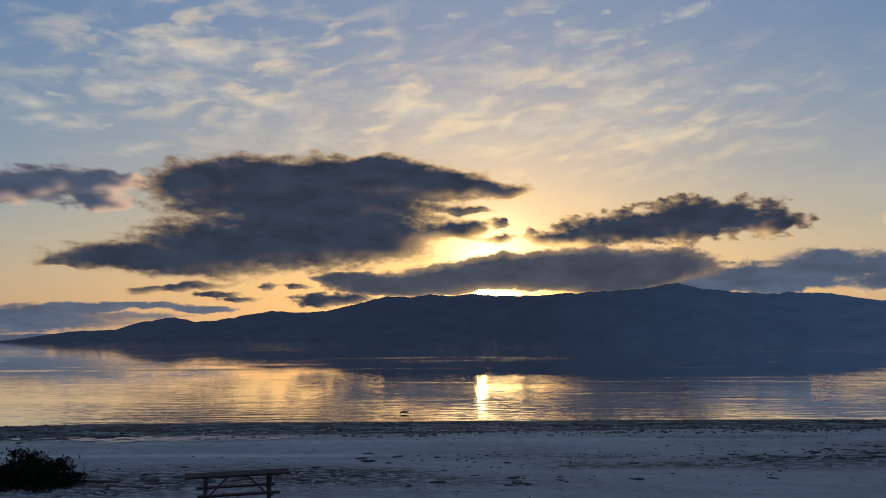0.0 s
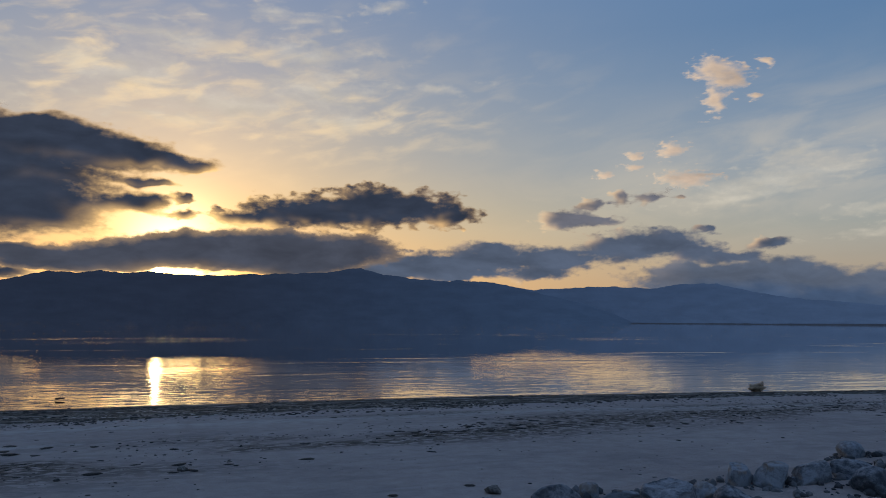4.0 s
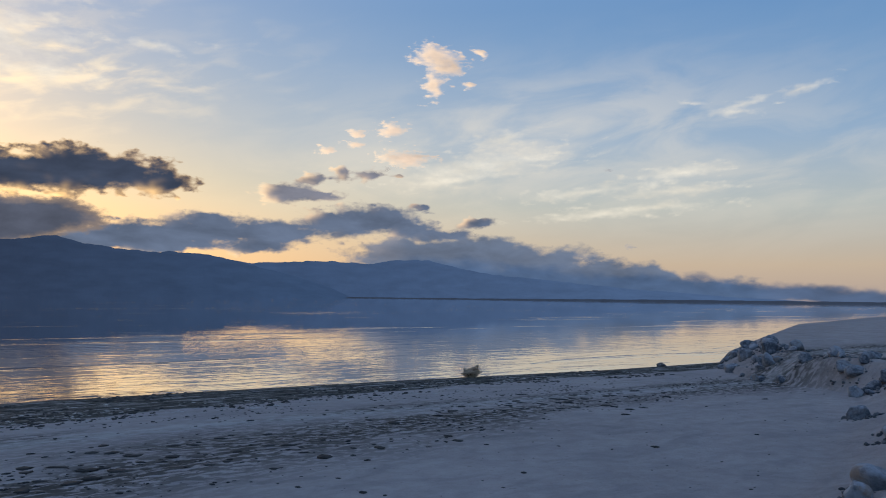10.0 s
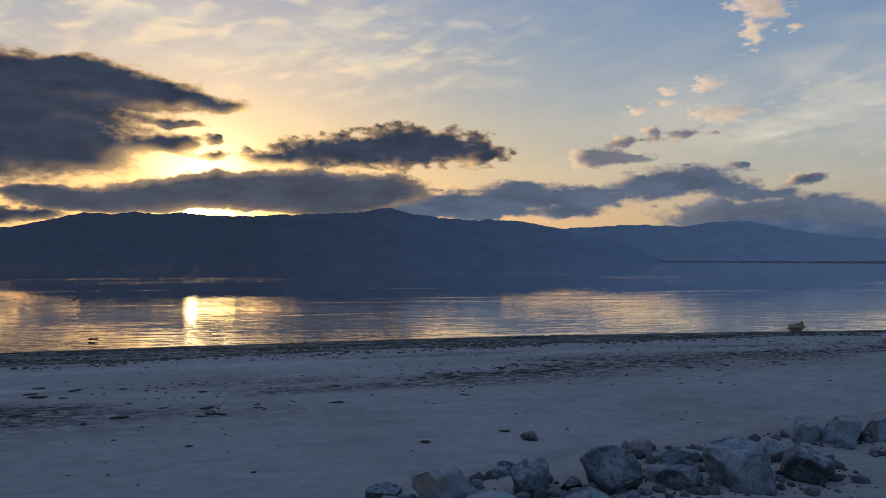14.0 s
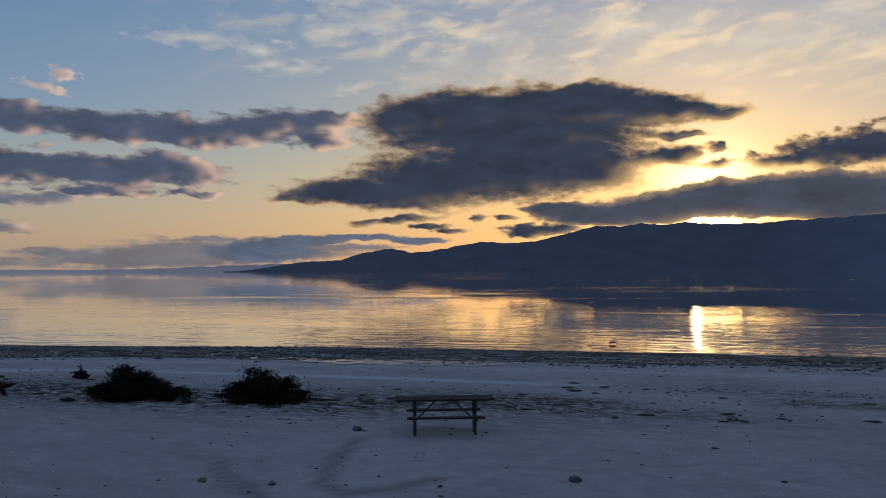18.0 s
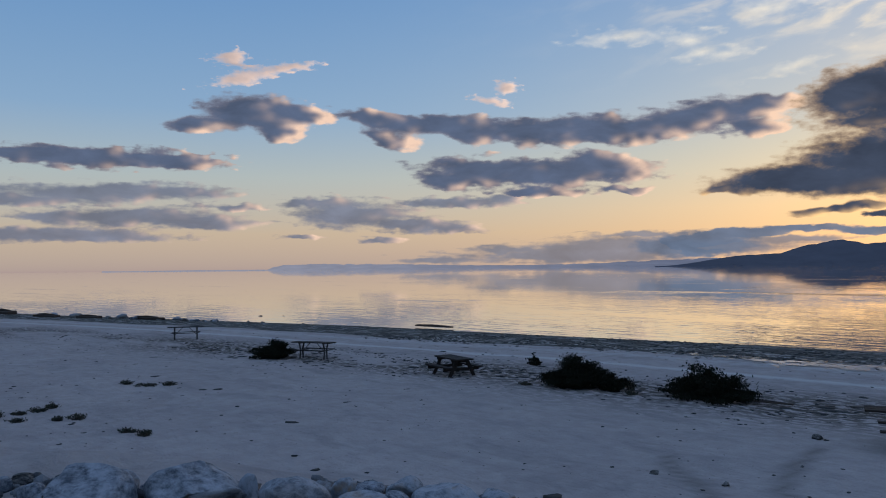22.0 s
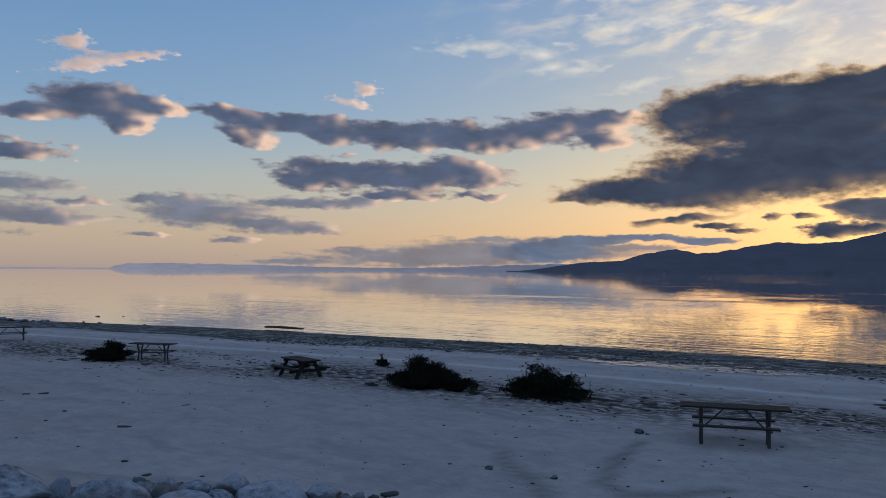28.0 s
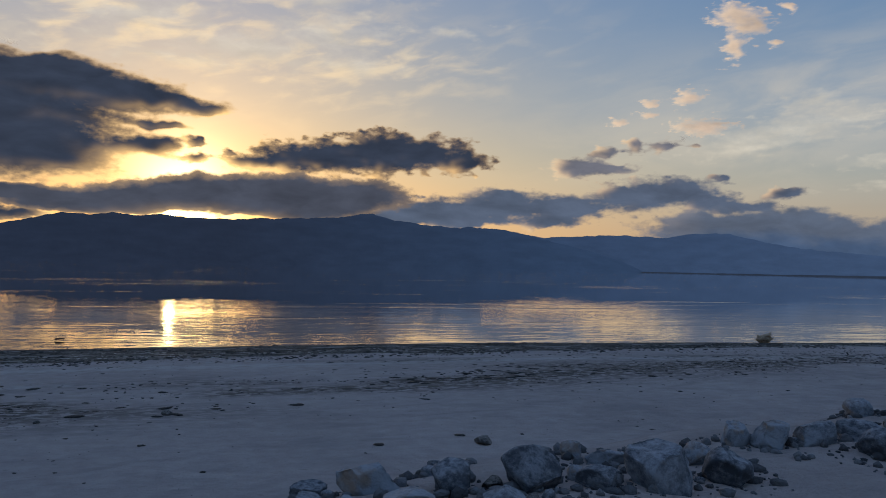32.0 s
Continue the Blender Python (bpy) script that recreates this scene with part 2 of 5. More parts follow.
def surface(name, dark, light, rough=0.85, scale=6.0, bump=0.4, distance=0.01, metal=0.0, stretch=(1, 1, 1), spots=None, vary=0.25):
    """A mottled surface of two tones with grain; spots: a third tone in patches."""
    m, n = material(name)
    co = n.scaled(n.add("ShaderNodeTexCoord").outputs["Object"], stretch)
    big = n.noise(co, scale * 0.25, 4.0)
    small = n.noise(co, scale * 4.0, 6.0, 0.65)
    tone = n.math("ADD", n.math("MULTIPLY", big, 0.6), n.math("MULTIPLY", small, 0.4))
    own = n.add("ShaderNodeObjectInfo").outputs["Random"]
    tone = n.math("ADD", n.span(tone, 0.3, 0.7), n.math("MULTIPLY", n.math("SUBTRACT", own, 0.5), vary), clamp=True)
    col = n.mix(tone, dark, light)
    if spots:
        col = n.mix(n.span(n.noise(co, scale * 0.9, 5.0, 0.6), 0.55, 0.68), col, spots)
    finish(n, col, n.span(small, 0.2, 0.8, rough - 0.1, min(1.0, rough + 0.08)), n.math("ADD", small, big), bump, distance, metal, 0.15)
    return m


WOOD_GREY = surface("weathered_wood", (0.012, 0.010, 0.009), (0.04, 0.032, 0.027), 0.85, 5.0, 0.5, 0.006, stretch=(0.25, 4, 4))
WOOD_DARK = surface("dark_stained_wood", (0.011, 0.009, 0.0085), (0.034, 0.027, 0.024), 0.8, 5.0, 0.5, 0.006, stretch=(0.25, 4, 4))
STEEL = surface("rusty_pipe", (0.025, 0.024, 0.025), (0.07, 0.065, 0.065), 0.6, 10.0, 0.2, 0.002)
PAINTED_STEEL = surface("dark_coated_steel", (0.03, 0.03, 0.035), (0.07, 0.07, 0.075), 0.5, 10.0, 0.2, 0.002)
def rock_material(name, dark, light, stain, pale):
    """Broken stone: mottled faces, pitted relief, upward faces painted paler as if lit by the sky."""
    m, n = material(name)
    co = n.add("ShaderNodeTexCoord").outputs["Object"]
    own = n.add("ShaderNodeObjectInfo").outputs["Random"]
    co = n.add("ShaderNodeVectorMath", {0: co, 1: n.add("ShaderNodeCombineXYZ", {0: n.math("MULTIPLY", own, 40.0), 1: own, 2: own}).outputs[0]}, operation="ADD").outputs[0]
    a, c, d = n.noise(co, 2.2, 5.0, 0.6), n.noise(co, 7.0, 6.0, 0.7), n.noise(co, 26.0, 4.0, 0.7)
    tone = n.math("ADD", n.math("MULTIPLY", a, 0.5), n.math("ADD", n.math("MULTIPLY", c, 0.35), n.math("MULTIPLY", d, 0.15)))
    col = n.mix(n.math("ADD", n.span(tone, 0.42, 0.58), n.math("MULTIPLY", n.math("SUBTRACT", own, 0.45), 0.9), clamp=True), dark, light)
    col = n.mix(n.math("MULTIPLY", n.span(n.noise(co, 1.4, 3.0), 0.5, 0.62), n.span(own, 0.5, 0.9, 0.0, 0.8)), col, stain)
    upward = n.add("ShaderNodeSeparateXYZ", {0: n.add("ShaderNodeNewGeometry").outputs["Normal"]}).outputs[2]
    # skylight painted into the colour: upward faces go towards the pale tone
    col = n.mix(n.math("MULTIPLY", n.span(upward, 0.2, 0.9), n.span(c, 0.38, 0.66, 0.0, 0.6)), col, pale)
    height = n.math("ADD", n.math("MULTIPLY", a, 1.0), n.math("ADD", n.math("MULTIPLY", c, 0.5), n.math("MULTIPLY", d, 0.15)))
    finish(n, col, 0.88, height, 0.6, 0.05, specular=0.25)
    return m


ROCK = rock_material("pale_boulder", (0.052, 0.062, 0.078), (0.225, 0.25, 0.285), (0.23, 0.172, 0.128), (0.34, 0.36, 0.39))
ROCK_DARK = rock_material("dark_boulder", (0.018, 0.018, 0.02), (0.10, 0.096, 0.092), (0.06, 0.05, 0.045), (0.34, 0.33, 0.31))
DRIFT = surface("driftwood", (0.022, 0.017, 0.014), (0.085, 0.066, 0.055), 0.9, 4.0, 0.6, 0.01, stretch=(0.4, 3, 3))
BARK = surface("shrub_bark", (0.05, 0.04, 0.03), (0.12, 0.10, 0.08), 0.9, 12.0)
CLOD = surface("dark_crust_clods", (0.022, 0.022, 0.023), (0.075, 0.072, 0.07), 0.95, 5.0, 0.8, 0.02)
SALT = surface("salt_flake", (0.30, 0.29, 0.28), (0.58, 0.56, 0.54), 0.7, 8.0, 0.3, 0.005)
SCREE, n = material("pale_rubble")
own = n.add("ShaderNodeNewGeometry").outputs["Random Per Island"]
co = n.add("ShaderNodeTexCoord").outputs["Object"]
finish(n, n.mix(n.math("ADD", n.math("MULTIPLY", own, 0.75), n.math("MULTIPLY", n.noise(co, 14.0, 4.0), 0.25)), (0.025, 0.028, 0.034), (0.20, 0.21, 0.225)), 0.92, n.math("ADD", n.noise(co, 20.0, 4.0), n.noise(co, 6.0, 3.0)), 0.9, 0.06, specular=0.2)



def leaf_material(name, dark, light):
    m, n = material(name)
    own = n.add("ShaderNodeNewGeometry").outputs["Random Per Island"]
    co = n.add("ShaderNodeTexCoord").outputs["Object"]
    tone = n.math("ADD", n.math("MULTIPLY", own, 0.6), n.math("MULTIPLY", n.noise(co, 3.0), 0.4))
    finish(n, n.mix(tone, dark, light), 0.8, specular=0.05)
    return m


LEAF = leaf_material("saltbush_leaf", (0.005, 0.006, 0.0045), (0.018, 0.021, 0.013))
LEAF_SCRUB = leaf_material("dusty_scrub_leaf", (0.025, 0.028, 0.022), (0.07, 0.075, 0.058))
LEAF_GREY = leaf_material("grey_green_leaf", (0.05, 0.06, 0.04), (0.13, 0.14, 0.095))
LEAF_RUST = leaf_material("rusty_scrub_leaf", (0.07, 0.05, 0.035), (0.17, 0.115, 0.07))
STRAW = leaf_material("dry_straw", (0.42, 0.32, 0.23), (0.66, 0.53, 0.40))

# sand: pale salt crust, darker damp sand and mud towards the water
SAND, n = material("salt_crusted_sand")
co = n.add("ShaderNodeTexCoord").outputs["Object"]
pos = n.add("ShaderNodeSeparateXYZ", {0: co})
damp = n.add("ShaderNodeAttribute", attribute_name="damp").outputs["Fac"]
wrack = n.add("ShaderNodeAttribute", attribute_name="wrack").outputs["Fac"]
salt = n.add("ShaderNodeAttribute", attribute_name="salt").outputs["Fac"]
grain = n.noise(co, 26.0, 6.0, 0.7)
mid = n.noise(co, 2.4, 6.0, 0.6)
big = n.noise(co, 0.22, 4.0)
lumps = n.noise(n.scaled(co, (1.2, 2.6, 1)), 2.2, 5.0, 0.62, 0.5)
tone = n.math("ADD", n.math("MULTIPLY", mid, 0.45), n.math("ADD", n.math("MULTIPLY", big, 0.35), n.math("MULTIPLY", grain, 0.2)))
col = n.mix(n.span(tone, 0.34, 0.66), (0.325, 0.280, 0.270), (0.465, 0.410, 0.390))
spots = n.span(n.noise(n.scaled(co, (1.0, 1.6, 1)), 4.5, 4.0, 0.6), 0.63, 0.70)
col = n.mix(n.math("MULTIPLY", spots, 0.3), col, (0.13, 0.118, 0.105))
blotch = n.span(n.noise(n.scaled(co, (0.5, 1.1, 1), (4, 2, 0)), 1.0, 6.0, 0.62, 0.6), 0.5, 0.66)
col = n.mix(n.math("MULTIPLY", blotch, 0.45), col, (0.24, 0.22, 0.215))
track = n.add("ShaderNodeAttribute", attribute_name="track").outputs["Fac"]
col = n.mix(n.math("MULTIPLY", track, 0.6), col, (0.13, 0.12, 0.11))
col = n.mix(n.math("MULTIPLY", wrack, n.span(lumps, 0.40, 0.54, smooth=True)), col, (0.085, 0.075, 0.065))
col = n.mix(n.math("MULTIPLY", salt, n.span(n.math("ADD", mid, n.math("MULTIPLY", salt, 0.25)), 0.42, 0.62)), col, (0.53, 0.505, 0.49))
stony = n.add("ShaderNodeAttribute", attribute_name="stony").outputs["Fac"]
gravel = n.mix(n.span(n.noise(co, 7.0, 5.0, 0.7), 0.35, 0.65), (0.06, 0.056, 0.052), (0.25, 0.235, 0.22))
col = n.mix(n.math("MULTIPLY", n.math("MULTIPLY", stony, 0.15), n.span(n.noise(co, 0.8, 4.0, 0.6), 0.36, 0.52, smooth=True)), col, gravel)
mud = n.mix(n.span(lumps, 0.42, 0.6), (0.045, 0.043, 0.039), (0.12, 0.112, 0.10))
mud = n.mix(n.span(n.noise(n.scaled(co, (0.45, 2.4, 1)), 1.6, 5.0, 0.68, 0.4), 0.53, 0.60), mud, (0.33, 0.31, 0.295))
col = n.mix(n.span(n.math("ADD", damp, n.math("MULTIPLY", n.math("SUBTRACT", mid, 0.5), 0.5)), 0.4, 0.62, smooth=True), col, mud)
wet = n.span(damp, 0.6, 1.0, 0.95, 0.8)
pits = n.noise(n.scaled(co, (0.9, 1.3, 1)), 1.3, 4.0, 0.6, 0.8)
finish(n, col, wet, n.math("ADD", n.math("ADD", n.math("MULTIPLY", lumps, 1.0), n.math("MULTIPLY", pits, 1.4)), n.math("ADD", mid, n.math("MULTIPLY", grain, 0.35))), 1.0, 0.06, specular=0.02, **{"Diffuse Roughness": 1.0})

WATER, n = material("calm_lake_water")
co = n.add("ShaderNodeTexCoord").outputs["Object"]
place = n.add("ShaderNodeSeparateXYZ", {0: co})
swell = n.noise(n.scaled(co, (0.26, 1.15, 1)), 1.0, 2.0, 0.45, 0.3)
chop = n.noise(n.scaled(co, (0.6, 2.6, 1)), 1.0, 2.0, 0.5, 0.3)
patch = n.noise(n.scaled(co, (0.03, 0.09, 1)), 1.0, 3.0, 0.6)
inshore = n.span(place.outputs[1], 95.0, 40.0, 0.22, 1.0, smooth=True)
gust = n.span(n.noise(n.scaled(co, (0.02, 0.13, 1)), 1.0, 4.0, 0.55), 0.62, 0.68, 0.0, 1.6)
lively = n.math("ADD", n.math("MULTIPLY", inshore, n.span(patch, 0.36, 0.62, 0.35, 1.0)), n.math("MULTIPLY", gust, 0.8))
finish(n, (0.012, 0.02, 0.03), 0.015, n.math("MULTIPLY", lively, n.math("ADD", swell, n.math("MULTIPLY", chop, 0.35))), 0.42, 0.06, specular=0.5, IOR=1.6, **{"Coat Weight": 1.0, "Coat Roughness": 0.015, "Coat IOR": 1.6})

PUDDLE, n = material("puddle_painted_sky_sheen")
# pale base colour stands in for the bright sky reflected in the puddles
finish(n, (0.42, 0.40, 0.38), 0.22, n.noise(n.scaled(n.add("ShaderNodeTexCoord").outputs["Object"], (1.5, 6, 1)), 2.0, 3.0), 0.2, 0.02, specular=0.8, IOR=1.6)


def far_hills(name, haze_glow_a, haze_glow_b, az_a, az_b, tone):
    """Distant slopes: bare rock, with the evening haze painted over it as a glow whose colour changes along the range.
    """
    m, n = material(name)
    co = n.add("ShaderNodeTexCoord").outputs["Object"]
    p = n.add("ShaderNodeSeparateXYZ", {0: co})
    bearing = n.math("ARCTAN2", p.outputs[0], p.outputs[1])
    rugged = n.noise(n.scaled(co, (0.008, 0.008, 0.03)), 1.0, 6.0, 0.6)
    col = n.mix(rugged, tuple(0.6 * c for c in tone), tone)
    air = n.mix(n.span(bearing, radians(az_a), radians(az_b)), haze_glow_a, haze_glow_b)
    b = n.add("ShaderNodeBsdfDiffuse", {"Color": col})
    # haze put in as emission on the slopes themselves
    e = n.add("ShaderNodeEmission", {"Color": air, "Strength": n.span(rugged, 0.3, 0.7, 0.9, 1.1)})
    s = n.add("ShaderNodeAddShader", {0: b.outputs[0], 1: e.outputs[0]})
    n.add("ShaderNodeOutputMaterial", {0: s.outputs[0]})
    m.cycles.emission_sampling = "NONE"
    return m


def cloud_material(name, body, rim, density=1.0, thin=0.45, soft=0.34):
    """Cloud seen against the light, all of it painted as emission: thick parts are dim, thin edges and sunward sides
    glow as if the low sun came through, most of all near the sun.
    """
    m, n = material(name)
    co = n.add("ShaderNodeTexCoord").outputs["UV"]
    thick = n.add("ShaderNodeAttribute", attribute_name="thick").outputs["Fac"]
    sunward = n.add("ShaderNodeAttribute", attribute_name="sunward").outputs["Fac"]
    f = n.noise(n.scaled(co, (1.5, 2.6, 1)), 1.0, 7.0, 0.6)
    puffs = n.noise(n.scaled(co, (0.30, 0.75, 1)), 1.0, 5.0, 0.55, 0.3)
    away = n.add("ShaderNodeVectorMath", {0: co, 1: (0, 4, 0)}, operation="DISTANCE").outputs["Value"]
    near = n.math("EXPONENT", n.math("MULTIPLY", away, -0.11))
    edge = n.math("ADD", thick, n.math("MULTIPLY", n.math("SUBTRACT", f, 0.5), 0.32))
    alpha = n.math("MULTIPLY", n.span(edge, 0.0, soft, smooth=True), density)
    lean = n.math("MULTIPLY", n.span(edge, 0.05, 0.45, thin, 0.0, smooth=True), n.span(near, 0.0, 0.6, 0.4, 1.7))
    lit = n.math("ADD", lean, n.math("MULTIPLY", sunward, n.span(f, 0.25, 0.75, 0.75, 1.15)), clamp=True)
    shade = n.mix(n.span(puffs, 0.3, 0.7), tuple(0.8 * c for c in body), tuple(1.25 * c for c in body))
    gold = n.mix(near, rim, (1.5, 0.92, 0.34))
    col = n.mix(lit, shade, gold)
    e = n.add("ShaderNodeEmission", {"Color": col, "Strength": 1.0})
    t = n.add("ShaderNodeBsdfTransparent")
    s = n.add("ShaderNodeMixShader", {0: alpha, 1: t.outputs[0], 2: e.outputs[0]})
    n.add("ShaderNodeOutputMaterial", {0: s.outputs[0]})
    m.cycles.emission_sampling = "NONE"
    return m

# ---------------------------------------------------------------- ground, water
TOE_X = [-300, -60, -24, -19, -15.5, -12, -10.5, -8, -4, -1, 0, 2.7, 4.4, 10, 16, 21.6, 28, 33, 36, 38, 42, 46, 50, 53, 90, 300]
TOE_Y = [-60, -14, -1.2, 1.7, 2.9, 4.8, 6.1, 7.7, 9.3, 10.3, 11, 11.6, 12.6, 13.4, 13.9, 15.5, 17.6, 19.3, 21, 25.5, 29, 32, 34, 36, 52, 110]
SHORE_X = [-2500, -600, -330, -268, -260, -250, -222, -185, -160, -135, -104, -75, -54, -43, -30, -18, 0, 14, 27, 40, 50, 300]
SHORE_Y = [-2400, -420, -60, 8, 33, 28, 13, 9, 8, 10, 14.5, 21.5, 28, 31.3, 33.5, 36, 37.5, 38, 37, 35.3, 35, 35]
LAKE = -0.5


def berm(x, y):
    """Height of the embankment on which the camera stands, above the beach."""
    top = np.interp(x, [-40, 20, 42, 60], [1.5, 1.5, 1.0, 1.0])
    run = np.interp(x, [20, 45], [5.5, 3.0])
    return top * smooth01((np.interp(x, TOE_X, TOE_Y) - y) / run)


def ground_z(x, y):
    x, y = np.asarray(x, float), np.asarray(y, float)
    b = berm(x, y)
    off = np.interp(x, SHORE_X, SHORE_Y) - y   # metres inland from the water's edge
    beach = np.interp(off, [-60, -6, 0, 4, 11, 14], [-3.0, -0.9, LAKE, -0.36, -0.06, 0.0])
    near = np.clip(1.6 - np.hypot(x, y - 15) / 60, 0, 1)
    lump = near * smooth01((off - 9.5) / 4) * (0.07 * (fbm(x * 0.5, y * 0.7, 3, 3) - 0.5) + 0.035 * (fbm(x * 1.6, y * 2.2, 2, 8) - 0.5))
    rough = 0.22 * (fbm(x * 0.6, y * 0.6, 2, 5) - 0.5) * (b > 0.05) * near
    return np.where(b > 0.02, np.maximum(beach, 0) + b + rough, beach) + lump * (off > 0.3)


def toe_distance(x, y):
    """Metres from the foot of the embankment, positive on its side."""
    x, y = np.asarray(x, float), np.asarray(y, float)
    best = np.full(x.shape, 1e9)
    for x0, y0, x1, y1 in zip(TOE_X, TOE_Y, TOE_X[1:], TOE_Y[1:]):
        t = np.clip(((x - x0) * (x1 - x0) + (y - y0) * (y1 - y0)) / ((x1 - x0) ** 2 + (y1 - y0) ** 2), 0, 1)
        best = np.minimum(best, np.hypot(x - x0 - t * (x1 - x0), y - y0 - t * (y1 - y0)))
    return np.where(np.interp(x, TOE_X, TOE_Y) > y, best, -best)


def inside_toe(x, y):
    """toe_distance() for one place, quicker."""
    best = 1e9
    for x0, y0, x1, y1 in TOE_EDGES:
        dx, dy = x1 - x0, y1 - y0
        t = min(1.0, max(0.0, ((x - x0) * dx + (y - y0) * dy) / (dx * dx + dy * dy)))
        best = min(best, math.hypot(x - x0 - t * dx, y - y0 - t * dy))
    return best if float(np.interp(x, TOE_X, TOE_Y)) > y else -best


TOE_EDGES = list(zip(TOE_X, TOE_Y, TOE_X[1:], TOE_Y[1:]))


def seat(x, y):
    return float(ground_z(x, y))


def spaced(core, fine, reach, growth):
    out = list(np.arange(core[0], core[1], fine))
    step, v = fine, core[1]
    while v < reach:
        out.append(v)
        step *= growth
        v += step
    out.append(reach)
    step, v, low = fine, core[0], []
    while v > -reach:
        step *= growth
        v -= step
        low.append(max(v, -reach))
    return np.array(sorted(set(low)) + out)


gx, gy = spaced((-42, 42), 0.22, 4900, 1.09), spaced((-2, 40), 0.2, 4900, 1.09)
X, Y = np.meshgrid(gx, gy, indexing="ij")
Z = ground_z(X, Y)
ground_mesh = sheet_mesh("ground", np.stack([X, Y, Z], -1).reshape(-1, 3), grid_faces(len(gx), len(gy)), SAND)
off = np.interp(X, SHORE_X, SHORE_Y) - Y
damp = smooth01((np.interp(X, [-14, 12, 34], [10.5, 8.2, 5.6]) - off + 3.0 * (fbm(X * 0.25, Y * 0.5, 4, 21) - 0.5)) / 4.0) * (berm(X, Y) < 0.1)
w1 = np.exp(-((off - np.interp(X, [-30, -8, 10, 30], [17.5, 18.5, 15.0, 11.0])) / 2.4) ** 2) * smooth01((fbm(X * 0.16, Y * 0.5, 3, 31) - 0.32) / 0.25)
w2 = 0.8 * np.exp(-((off - 10) / 1.0) ** 2) * smooth01((X - 2) / 8) * smooth01((fbm(X * 0.2, Y * 0.6, 3, 33) - 0.4) / 0.2)
wrack = np.clip(w1 + w2, 0, 1)
salt = np.clip(0.45 * np.exp(-((off - 10.6) / 0.8) ** 2)  + 0.95 * np.exp(-((off - 14.4 - 0.03 * X) / 0.30) ** 2) * smooth01((2 - X) / 9), 0, 1)
inside = toe_distance(X, Y)
stony = smooth01((inside + 0.3) / 0.8) * smooth01((6.5 - inside) / 1.5) * (1 - 0.85 * np.exp(-((X + 4.4) / 2.6) ** 2))


def near_line(points, width):
    """1 on the line through the points, falling to 0 beside it."""
    best = np.full(X.shape, 99.0)
    for (x0, y0), (x1, y1) in zip(points, points[1:]):
        t = np.clip(((X - x0) * (x1 - x0) + (Y - y0) * (y1 - y0)) / ((x1 - x0) ** 2 + (y1 - y0) ** 2), 0, 1)
        best = np.minimum(best, np.hypot(X - x0 - t * (x1 - x0), Y - y0 - t * (y1 - y0)))
    return np.exp(-(best / width) ** 2)


track = np.maximum(near_line([(-7.9, 12.0), (-7.6, 11.5), (-6.7, 10.8), (-5.9, 10.0)], 0.16), near_line([(-6.4, 14.4), (-6.05, 12.7), (-5.65, 11.3), (-5.0, 10.85), (-4.5, 11.3), (-4.0, 12.0)], 0.16))
for key, values in (("track", track), ("damp", damp), ("wrack", wrack), ("salt", salt), ("stony", stony)):
    ground_mesh.attributes.new(key, "FLOAT", "POINT").data.foreach_set("value", values.ravel().astype(np.float32))
tagged(new("ground", ground_mesh), "pale salt-crusted beach sand with dark drift lines", "beach", kind="structure")

wx, wy = np.array([-4900.0, -400, -60, 0, 60, 400, 4900]), np.array([-300.0, 0, 20, 60, 200, 800, 2500, 4900])
X, Y = np.meshgrid(wx, wy, indexing="ij")
tagged(new("water", sheet_mesh("water", np.stack([X, Y, np.full_like(X, LAKE)], -1).reshape(-1, 3), grid_faces(len(wx), len(wy)), WATER)),
       "calm lake reflecting the sunset sky and dark hills", "lake", kind="structure")

# ---------------------------------------------------------------- hills beyond the lake
SKYLINE = [(-71.18, 0.0), (-66.37, 0.01), (-60.5, -0.03), (-59.89, 0.29), (-59.08, 0.44), (-55.87, 0.46), (-51.92, 0.40), (-49.21, 0.36), (-46.07, 0.29), (-43.5, 0.25), (-39.42, 0.28), (-36.0, 0.37), (-32.59, 0.49), (-28.56, 0.62), (-24.91, 0.78), (-23.69, 1.21), (-21.27, 1.63), (-19.88, 1.3), (-18.49, 1.4), (-16.57, 1.74), (-16.12, 1.85), (-14.65, 2.06), (-13.08, 1.93), (-11.11, 2.05), (-9.12, 2.48), (-6.72, 3.13), (-5.1, 3.03), (-3.69, 3.25), (-2.27, 3.07), (-0.65, 3.25), (1.36, 3.07), (3.37, 3.04), (5.75, 3.18), (8.49, 3.3), (11.17, 3.38), (12.68, 3.69), (13.8, 3.76), (15.27, 3.36), (16.92, 3.16), (17.42, 3.05), (20.2, 2.88), (20.64, 2.98), (23.32, 2.84), (23.52, 2.74), (26.07, 2.29), (28.45, 2.44), (31.66, 2.56), (34.09, 2.39), (36.52, 2.69), (38.55, 2.7), (40.57, 2.23), (42.98, 1.75), (46.54, 1.45), (52.28, 0.87), (55.93, 0.62), (59.42, 0.34), (64.87, 0.08)]
